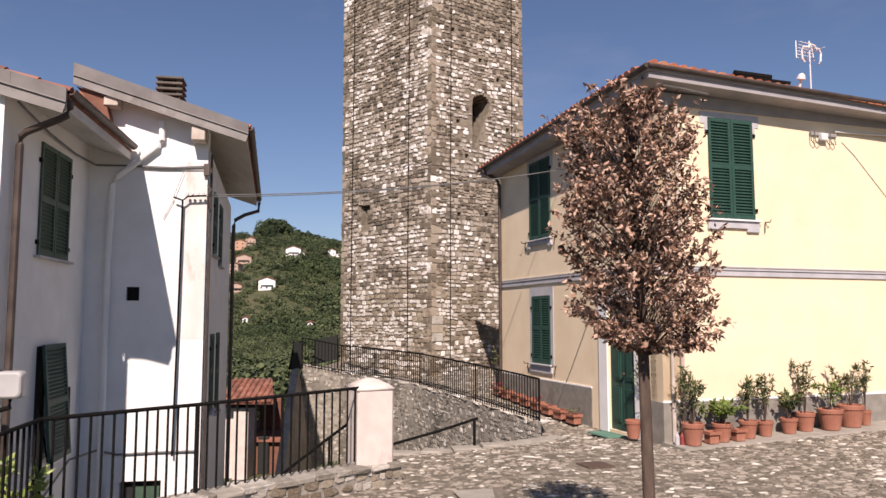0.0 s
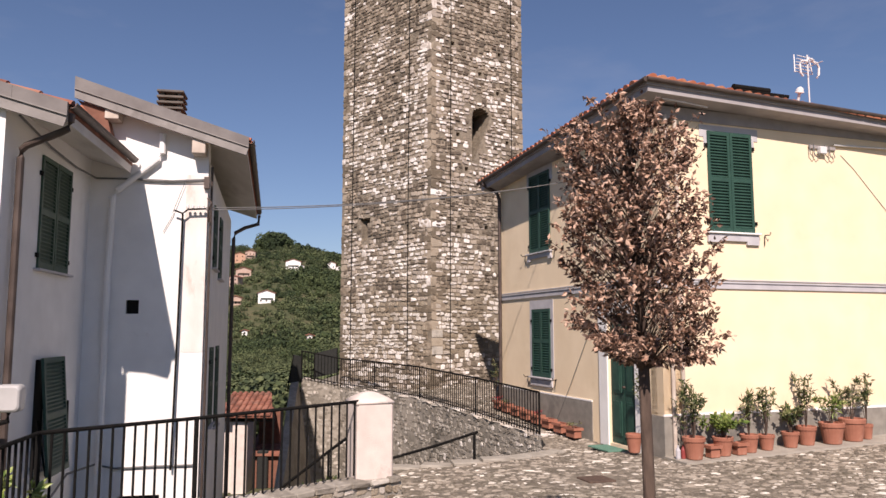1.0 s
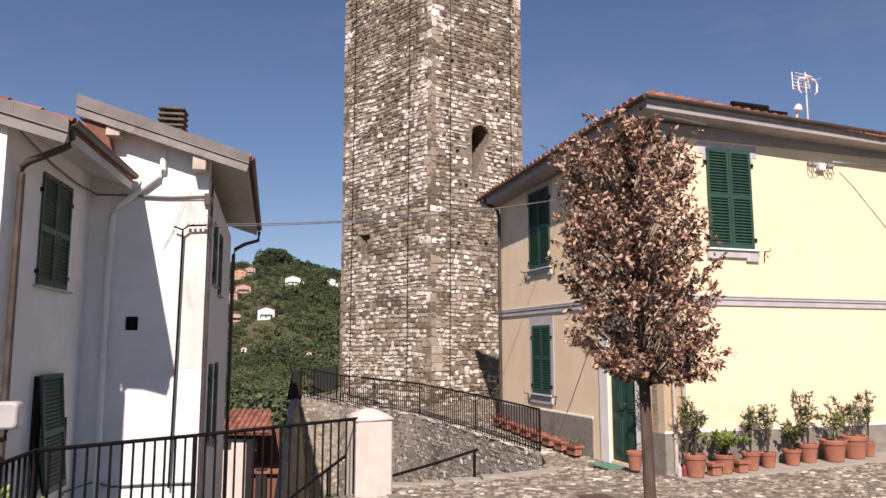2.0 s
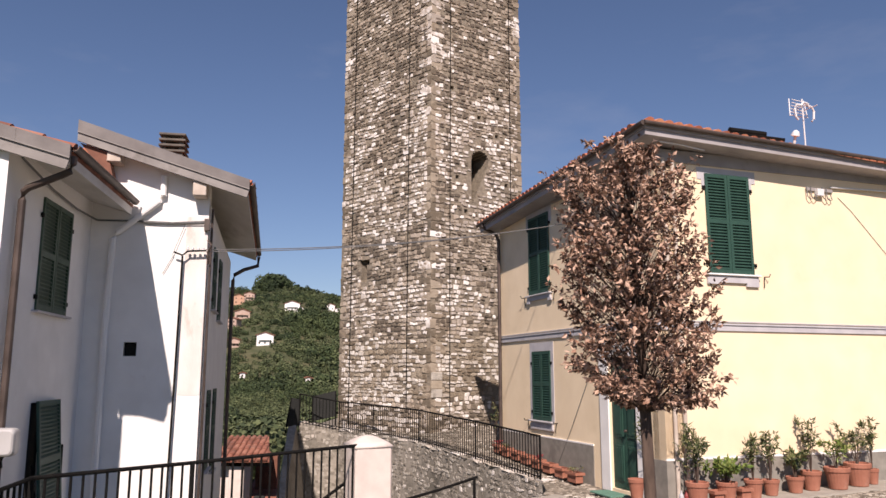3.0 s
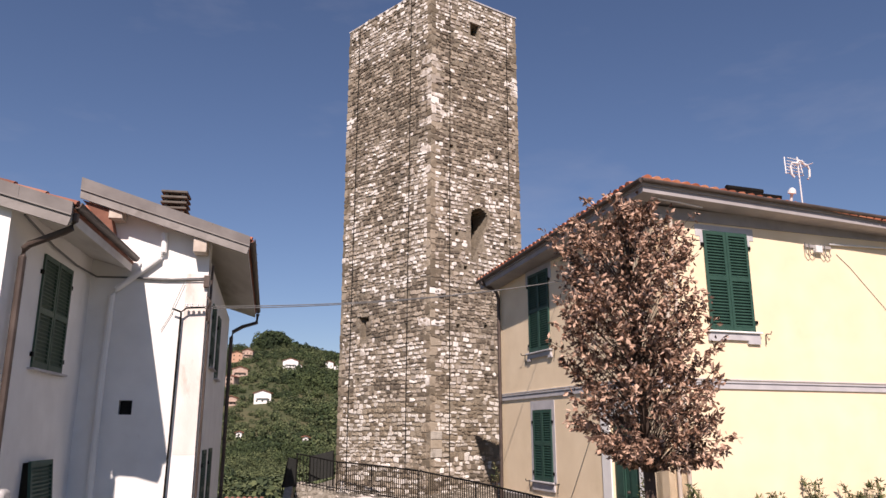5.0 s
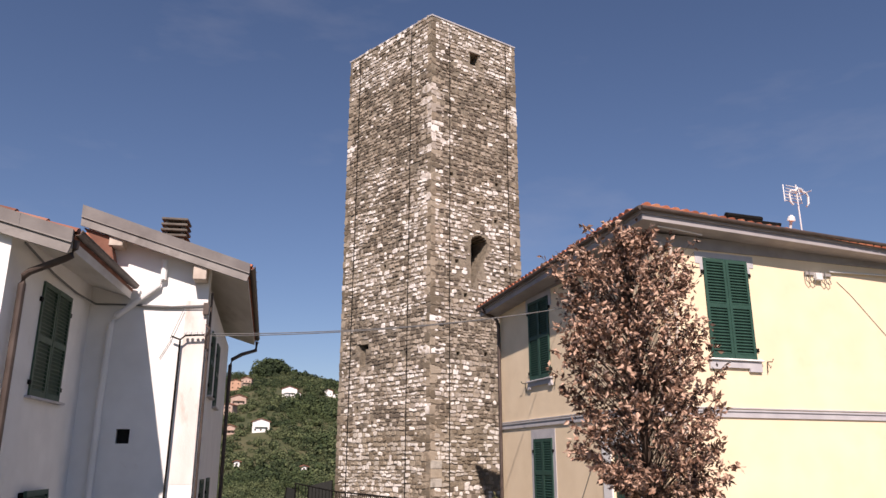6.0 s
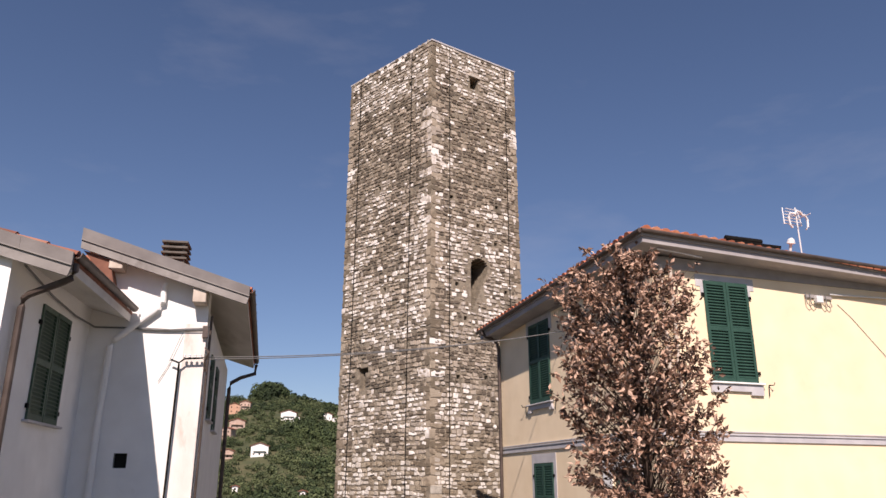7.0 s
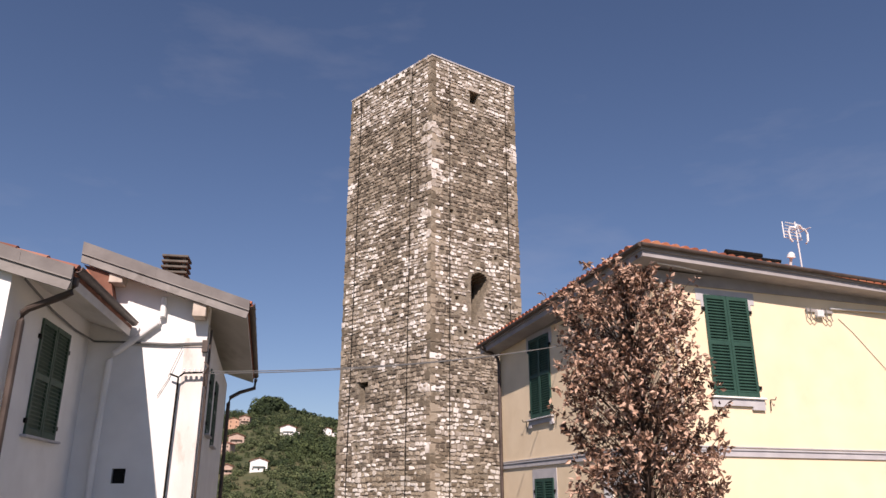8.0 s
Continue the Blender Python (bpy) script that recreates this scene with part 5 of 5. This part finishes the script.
rotw = Matrix.Rotation(radians(19), 4, "Z")
for x in (0.62, 1.16):
    trough(at_wall(x, 0.42) @ rotw, 0.24, "small rectangular terracotta planter")
for i, dd in enumerate((2.75, 3.30, 3.85, 4.40, 4.95, 5.50, 6.05, 6.55)):
    p = HY @ (ML @ Vector((HDEP - dd, -0.22, 0)))
    m = Matrix.Translation((p.x, p.y, plaza_z(p.x, p.y) + 0.045)) @ rotw @ Matrix.Rotation(radians(90), 4, "Z")
    trough(m, 0.42, "rectangular terracotta planter along the house wall")
    if i in (0, 3, 6, 7):
        plant("potted_plant", m @ Matrix.Translation((0, 0, 0.16)), 0.14, 0.16, 60, rng, "low plant in a terracotta planter", M_FLOWER if i in (3, 7) else M_LEAF, ln=0.05, wd=0.012, stems=6)
plant("shrub", Matrix.Translation((-4.22, 7.2, -0.62)), 1.36, 0.42, 430, rng, "light green shrub rising behind the railing", M_FRESH, ln=0.14, wd=0.032, stems=13, cat="shrub")
plant("shrub", Matrix.Translation((-1.75, 11.9, -0.75)), 0.6, 0.5, 260, rng, "green weeds by the lower steps", M_LEAF, ln=0.10, wd=0.02, stems=12, cat="shrub")
plant("shrub", HY @ Matrix.Translation((-0.12, HDEP + 0.1, 0.3)), 1.0, 0.12, 90, rng, "thin climbing shrub at the house corner", M_LEAF, ln=0.08, stems=5, cat="shrub")
# bottles by the pipes
for x, mat_, lab in ((0.03, M_TRIM, "grey plastic bottle standing on the ground"), (0.13, M_DULLRED, "faded red plastic bottle standing on the ground"), (0.22, M_TRIM, "grey plastic bottle standing on the ground")):
    th = thing("bottle", at_wall(x, 0.30), lab, "bottle")
    bm = bmesh.new()
    lathe(bm, [(0.035, 0), (0.04, 0.02), (0.04, 0.14), (0.015, 0.19), (0.015, 0.22)], 12)
    part("body", bm, mat_, th)
# door mat, iron cover, stone drain plate
p = HY @ (ML @ Vector((HDEP - 1.35, -0.30, 0)))
mat_ob = thing("doormat", Matrix.Translation((p.x, p.y, plaza_z(p.x, p.y) + 0.05)) @ rotw, "green doormat in front of the door", "doormat")
part("mat", bm_box(-0.2, 0.2, -0.36, 0.36, -0.02, 0.006), M_MAT, mat_ob, bevel=0.004)
cov = thing("iron_cover", Matrix.Translation((2.21, 11.05, plaza_z(2.2, 11) + 0.022)) @ rotw, "rusty iron manhole cover in the cobbles", "cover")
part("plate", bm_box(-0.21, 0.21, -0.2, 0.2, -0.03, 0.0), M_RUST, cov, bevel=0.006)
cov = thing("stone_plate", Matrix.Translation((0.47, 9.45, plaza_z(0.5, 9.4) + 0.012)) @ Matrix.Rotation(radians(12), 4, "Z"), "flat grey stone drain plate in the cobbles", "cover")
part("plate", bm_box(-0.3, 0.3, -0.24, 0.24, -0.02, 0.0), M_CONCRETE, cov, bevel=0.008)


# ---- houses on the far hill ----
def far_house(p, w, dp, h, wall_mat, label, turn, wins):
    """A gabled house on the hill."""
    th = thing("hill_house", Matrix.Translation((p.x, p.y, p.z + 0.3)) @ Matrix.Rotation(radians(turn), 4, "Z"), label, "house", "houses on the hill")
    bm = bmesh.new()
    prism(bm, [(-w / 2, 0, -4), (w / 2, 0, -4), (w / 2, 0, h), (0, 0, h + w * 0.17), (-w / 2, 0, h)], (0, dp, 0))
    part("wall", bm, wall_mat, th)
    for s in (-1, 1):
        bm = bmesh.new()
        prism(bm, [(0, -0.4, h + w * 0.17 + 0.03), (s * (w / 2 + 0.5), -0.4, h - 0.14), (s * (w / 2 + 0.5), -0.4, h + 0.03), (0, -0.4, h + w * 0.17 + 0.2)], (0, dp + 0.8, 0))
        part("roof", bm, M_OLDTILE, th, "brown-red tiled roof slope")
    for i in range(wins):
        for row in range(2 if h > 3.4 else 1):
            x = -w / 2 + w * (i + 0.5) / wins
            z = 0.3 + row * (h * 0.5 + 0.1)
            part("window", bm_box(x - 0.25, x + 0.25, -0.06, 0.02, z, z + 0.62), M_DARK, th)
    if wins > 2:
        part("balcony", bm_box(-w * 0.36, w * 0.36, -0.8, -0.02, h * 0.5 - 0.1, h * 0.5 + 0.1), wall_mat, th)
    return th


COLOURS = {"white": M_WHITE, "orange": M_ORANGE, "pink": M_PINK}
for (p, _), (az, el, w, dp, h, tone, lab, turn, wn_) in zip(SITES, HILL_HOUSES):
    far_house(p, w * 0.64, dp * 0.7, h * 0.66, COLOURS[tone], lab, turn, wn_)

# ---- stones of the tower, the walls and the square ----
BASES = []
rng = random.Random(77)
for k in range(16):
    bm = bmesh.new()
    vs8 = []
    outline = []
    for sx, sz in ((-1, -1), (1, -1), (1, 1), (-1, 1)):
        x, z = sx * (0.5 + rng.uniform(-0.07, 0.03)), sz * (0.5 + rng.uniform(-0.09, 0.04))
        if rng.random() < 0.6:
            c = rng.uniform(0.12, 0.30)
            outline += [(x - sx * c, z), (x, z - sz * c)]
        else:
            outline.append((x, z))
    outline.sort(key=lambda p: math.atan2(p[1], p[0]))
    n_ = len(outline)
    for yy, ins in ((0.6, 1.0), (-0.30, 0.98), (-0.5, 0.86)):
        vs8.append([bm.verts.new((x * ins, yy + (rng.uniform(-0.12, 0.12) if ins < 0.9 else 0), z * ins)) for x, z in outline])
    for u, v in zip(vs8, vs8[1:]):
        for i in range(n_):
            bm.faces.new((u[i], u[(i + 1) % n_], v[(i + 1) % n_], v[i]))
    bm.faces.new(vs8[-1])
    bmesh.ops.recalc_face_normals(bm, faces=bm.faces[:])
    pair = []
    for mt in (M_PALE_PC, M_TAN_PC, M_WALLSTONE_PC):
        me = bpy.data.meshes.new("stone")
        bm.to_mesh(me)
        me.materials.append(mt)
        pair.append(me)
    BASES.append((pair, [tuple(v.co) for v in bm.verts], [tuple(v.index for v in f.verts) for f in bm.faces]))
    bm.free()


class Heap:
    """Joined stones of one kind."""

    def __init__(self):
        self.vs, self.fs = [], []

    def add(self, k, m):
        b = len(self.vs)
        self.vs += [tuple(m @ Vector(v)) for v in BASES[k][1]]
        self.fs += [tuple(b + i for i in f) for f in BASES[k][2]]

    def done(self, name, mat, parent, label):
        if not self.vs:
            return None
        me = bpy.data.meshes.new(name)
        me.from_pydata(self.vs, [], self.fs)
        me.materials.append(mat)
        ob = new(name, me)
        ob.parent = parent
        return tagged(ob, label, kind="stuff")


def stone_face(fr, length, bottom, top, holes, parent, rng, pale, course, width, near, skip=None, edge=0.0, proud=0.042, rest=(None, 1, "brown-grey sandstone rubble"), gaps=0.07, tilt=0.15):
    """Courses of uneven stones on a wall face. pale(u, z): share of pale ones; near(u, z): built as single parts."""
    heaps, count, rest = (Heap(), Heap()), 0, (rest[0] or M_TAN, *rest[1:])
    z = bottom if not callable(bottom) else min(bottom(0), bottom(length))
    while z < top:
        h = rng.uniform(*course)
        u = edge
        while u < length - edge - 0.04:
            w = min(rng.uniform(*width) * (0.8 if rng.random() < 0.3 else 1.0), length - edge - u)
            hh = h * rng.choice((1.15, 1.02, 1, 1, 0.9, 0.75, 0.55))
            cu, cz = u + w / 2, z + h / 2 + 0.05 * noise.noise(Vector((u * 0.8, z * 0.6, 2))) + rng.uniform(-0.02, 0.02)
            u += w
            if any(a[0] - w / 2 < cu < a[1] + w / 2 and a[2] - hh / 2 < cz < a[3] + hh / 2 for a in holes):
                continue
            if skip and skip(cu, cz, hh):
                continue
            if rng.random() < gaps:
                continue
            is_pale = rng.random() < pale(cu, cz)
            k = rng.randrange(16)
            m = fr @ Matrix.Translation((cu, -0.004, cz)) @ Matrix.Rotation(rng.uniform(-tilt, tilt), 4, "Y") @ Matrix.Diagonal((w * rng.uniform(0.76, 0.97), proud * rng.uniform(0.5, 1.6), hh * rng.uniform(0.70, 0.95), 1))
            if count < 300 and near(cu, cz):
                ob = new("stone", BASES[k][0][0 if is_pale else rest[1]])
                ob.parent = parent
                ob.matrix_basis = m
                count += 1
            else:
                heaps[0 if is_pale else 1].add(k, m)
        z += h
    heaps[0].done("pale_rubble", M_PALE, parent, "pale limestone rubble")
    heaps[1].done("dark_rubble", rest[0], parent, rest[2])


def tower_pale(seed):
    def f(u, z):
        p = 0.40 + 1.0 * noise.noise(Vector((u * 0.6 + seed, z * 0.8, 1))) + 0.60 * noise.noise(Vector((u * 1.6, z * 3.4, seed)))
        if z > 15.4:
            p += 0.58
        elif z > 11.4:
            p -= 0.36
        elif 5.1 < z < 6.6:
            p -= 0.36
        elif z > 6.6:
            p += 0.22 if seed < 5 else 0.20
        elif seed > 5:
            p += 0.16
        else:
            p += 0.20
        return min(0.85, max(0.05, p))
    return f


rng = random.Random(101)
QW = 0.5
stone_face(FL, LL, 0.0, TOPZ - 0.05, HOLES_L, tower, rng, tower_pale(3), (0.085, 0.175), (0.09, 0.30), lambda u, z: 1.3 < z < 3.2, edge=QW * 0.30)
stone_face(FR, LR, 0.0, TOPZ - 0.05, HOLES_R, tower, rng, tower_pale(8), (0.085, 0.175), (0.09, 0.30), lambda u, z: 1.3 < z < 3.2, edge=QW * 0.30)
# corner stones, long and short in turn
quoins, whiteq = Heap(), Heap()
for fr, ln, flip in ((FL, LL, 0), (FR, LR, 1)):
    for side in (0, 1):
        z, i = 0.0, side + flip
        while z < TOPZ - 0.06:
            h = min(rng.uniform(0.15, 0.36), TOPZ - 0.06 - z)
            w = (0.54 if i % 2 else 0.30) * rng.uniform(0.75, 1.2)
            cu = w / 2 - 0.02 if side == 0 else ln - w / 2 + 0.02
            at_c = (fr is FL and side == 1) or (fr is FR and side == 0)
            at_r = fr is FR and side == 1
            white_q = (at_c and 11.9 < z < 14.3 and rng.random() < 0.85) or (at_r and 13.7 < z < 14.5) or (fr is FL and side == 0 and 12.6 < z < 13.4) or rng.random() < 0.06
            if rng.random() < 0.12:
                z, i = z + h, i + 1
                continue
            m = fr @ Matrix.Translation((cu, -0.006, z + h / 2)) @ Matrix.Rotation(rng.uniform(-0.03, 0.03), 4, "Y") @ Matrix.Diagonal((w * 0.98, 0.026, h * 0.96, 1))
            (whiteq if white_q else quoins).add(rng.randrange(16), m)
            z += h
            i += 1
quoins.done("corner_masonry", M_QUOIN, tower, "brown sandstone corner stones")
whiteq.done("pale_corner_masonry", M_PALE, tower, "white limestone corner stones")
# carved block set into the corner
for za, zb, mt in ((1.86, 2.10, M_WALLSTONE_PC), (1.60, 1.85, M_TAN_PC), (1.34, 1.59, M_WALLSTONE_PC)):
    part("carved_block", bm_box(0.02, 0.42, -0.035, 0.1, za, zb, m=FR), mt, tower, bevel=0.012)
# lintel over the upper window
part("lintel", bm_box(1.60, 2.09, -0.06, 0.2, 16.202, 16.329, m=FR), M_PALE_PC, tower, "pale stone lintel", bevel=0.01)

rng = random.Random(55)
for (xa, ya, za), (xb, yb, zb) in zip(RW[1:], RW):
    a, b = Vector((xa, ya, 0)), Vector((xb, yb, 0))
    fr, ln = face_frame(a, b)
    stone_face(fr, ln, -2.6, max(za, zb), [], rwall, rng, lambda u, z: 0.10, (0.07, 0.15), (0.06, 0.22), lambda u, z: z > -1.2,
               skip=lambda u, z, h, za=za, zb=zb, ln=ln: z + h * 0.4 > za + (zb - za) * u / ln, proud=0.02, rest=(M_WALLSTONE, 2, "grey rubble stones"), gaps=0.38, tilt=0.45)
# rubble face of the kerb
for (xa, ya, _), (xb, yb, _) in zip(NEAR, NEAR[1:] + [(-0.72, 10.85, 0)]):
    fr, ln = face_frame(Vector((xa, ya, 0)), Vector((xb, yb, 0)))
    stone_face(fr @ Matrix.Translation((0, -0.22, 0)), ln, -0.42, -0.03, [], kerb, rng, lambda u, z: 0.2, (0.09, 0.15), (0.12, 0.34), lambda u, z: True, proud=0.024)
# flat coping stones along the wall's edge
k = 0
for (xa, ya, za), (xb, yb, zb) in zip(RW[1:], RW):
    a, b = Vector((xa, ya, za)), Vector((xb, yb, zb))
    d = (b - a).normalized()
    fr, ln = face_frame(Vector((xa, ya, 0)), Vector((xb, yb, 0)))
    t = 0.0
    while t < (b - a).length - 0.1:
        w = min(rng.uniform(0.3, 0.6), (b - a).length - t)
        p = a + d * (t + w / 2)
        ob = new("coping_stone", BASES[rng.randrange(10)][0][rng.choice((0, 0, 2))])
        ob.parent = rwall
        ob.matrix_basis = Matrix.Translation(p) @ fr.to_3x3().to_4x4() @ Matrix.Translation((0, 0.2, 0.0)) @ Matrix.Diagonal((w * 0.97, 0.40, 0.075, 1))
        t += w

# long worn slabs edging the square above the steps
EDGE_RUN = [(-0.86, 12.80), (0.15, 12.62), (1.12, 12.76), (1.72, 13.22), (2.12, 13.95)]
for (xa, ya), (xb, yb) in zip(EDGE_RUN, EDGE_RUN[1:]):
    a, b = Vector((xa, ya, 0)), Vector((xb, yb, 0))
    fr, ln = face_frame(a, b)
    n = max(1, round(ln / 0.5))
    for i in range(n):
        bm = bm_box(ln * i / n + 0.006, ln * (i + 1) / n - 0.006, -0.15, 0.17, -0.06, 0.0)
        for v in bm.verts:
            v.co += Vector((rng.uniform(-0.01, 0.01), rng.uniform(-0.015, 0.015), rng.uniform(-0.004, 0.004)))
        sl = part("edge_slab", bm, M_CONCRETE, plaza, bevel=0.01)
        mid_w = fr @ Vector((ln * (i + 0.5) / n, 0, 0))
        sl.matrix_world = Matrix.Translation((0, 0, plaza_z(mid_w.x, mid_w.y) + 0.042)) @ fr
# cobbles
COB = []
rng = random.Random(88)
for k in range(10):
    n = rng.choice((5, 6, 6, 7))
    ring = [(0.5 * math.cos(2 * math.pi * i / n + rng.uniform(-0.25, 0.25)) * rng.uniform(0.85, 1.1), 0.5 * math.sin(2 * math.pi * i / n + rng.uniform(-0.25, 0.25)) * rng.uniform(0.85, 1.1)) for i in range(n)]
    pts = [(x, y, -0.5) for x, y in ring] + [(x * 0.92, y * 0.92, 0.35) for x, y in ring] + [(x * 0.6, y * 0.6, 0.5 + rng.uniform(-0.08, 0.08)) for x, y in ring]
    fc = [tuple(lv * n + q for q in (i, (i + 1) % n, n + (i + 1) % n, n + i)) for lv in (0, 1) for i in range(n)] + [tuple(range(2 * n, 3 * n))]
    me = bpy.data.meshes.new("cobble")
    me.from_pydata(pts, [], fc)
    me.materials.append(M_COBBLE_PC)
    COB.append((me, pts, fc))
cells, single = {0: ([], []), 1: ([], [])}, 0
house_poly = [tuple((HY @ Vector(v))[:2]) for v in ((-0.02, -0.02, 0), (HLEN, -0.02, 0), (HLEN, HDEP, 0), (-0.02, HDEP, 0))]
tower_poly = [tuple(v[:2]) for v in (TC, TR, TB, TL)]
rows_y = -2.0
while rows_y < 27.5:
    dy = rng.uniform(0.055, 0.085) if rows_y > 7 else rng.uniform(0.12, 0.16)
    x = -3.5 + rng.uniform(0, 0.1)
    lim = 10.5 if rows_y < 16.5 else 4.5
    while x < lim:
        w = rng.choice((0.05, 0.07, 0.09, 0.10, 0.12, 0.15, 0.21)) * rng.uniform(0.85, 1.15) * (1.0 if rows_y > 7 else 1.5)
        cx, cy = x + w / 2, rows_y + 0.12 * math.sin(x * 0.9) + rng.uniform(-0.025, 0.025)
        x += w
        if not inside(cx, cy, EDGE) or inside(cx, cy, house_poly) or inside(cx, cy, tower_poly) or rng.random() < 0.07:
            continue
        if (cx > 0.15 and cx < 0.8 and 9.13 < cy < 9.77) or (abs(cx - 2.21) < 0.33 and abs(cy - 11.05) < 0.3):
            continue
        m = Matrix.Translation((cx, cy, plaza_z(cx, cy) - 0.014)) @ Matrix.Rotation(rng.uniform(-0.35, 0.35), 4, "Z") @ Matrix.Rotation(rng.uniform(-0.05, 0.05), 4, "X") @ Matrix.Diagonal((w * rng.uniform(0.9, 1.1), dy * rng.uniform(0.7, 1.45), rng.uniform(0.036, 0.062), 1))
        k = rng.randrange(10)
        pal = 1 if rng.random() < 0.10 else 0
        if not pal and single < 300 and 0.2 < cx < 3.6 and 8.8 < cy < 10.6:
            ob = new("cobble", COB[k][0])
            ob.parent = plaza
            ob.matrix_basis = m
            single += 1
            continue
        vs, fs = cells[pal]
        b = len(vs)
        vs += [tuple(m @ Vector(v)) for v in COB[k][1]]
        fs += [tuple(b + i for i in f) for f in COB[k][2]]
    rows_y += dy
for pal, mt, lab in ((0, M_COBBLE, "worn grey-brown cobbles"), (1, M_PALECOB, "pale worn cobbles")):
    me = bpy.data.meshes.new("cobbles")
    me.from_pydata(cells[pal][0], [], cells[pal][1])
    me.materials.append(mt)
    ob = new("cobbles", me)
    ob.parent = plaza
    tagged(ob, lab, kind="stuff")
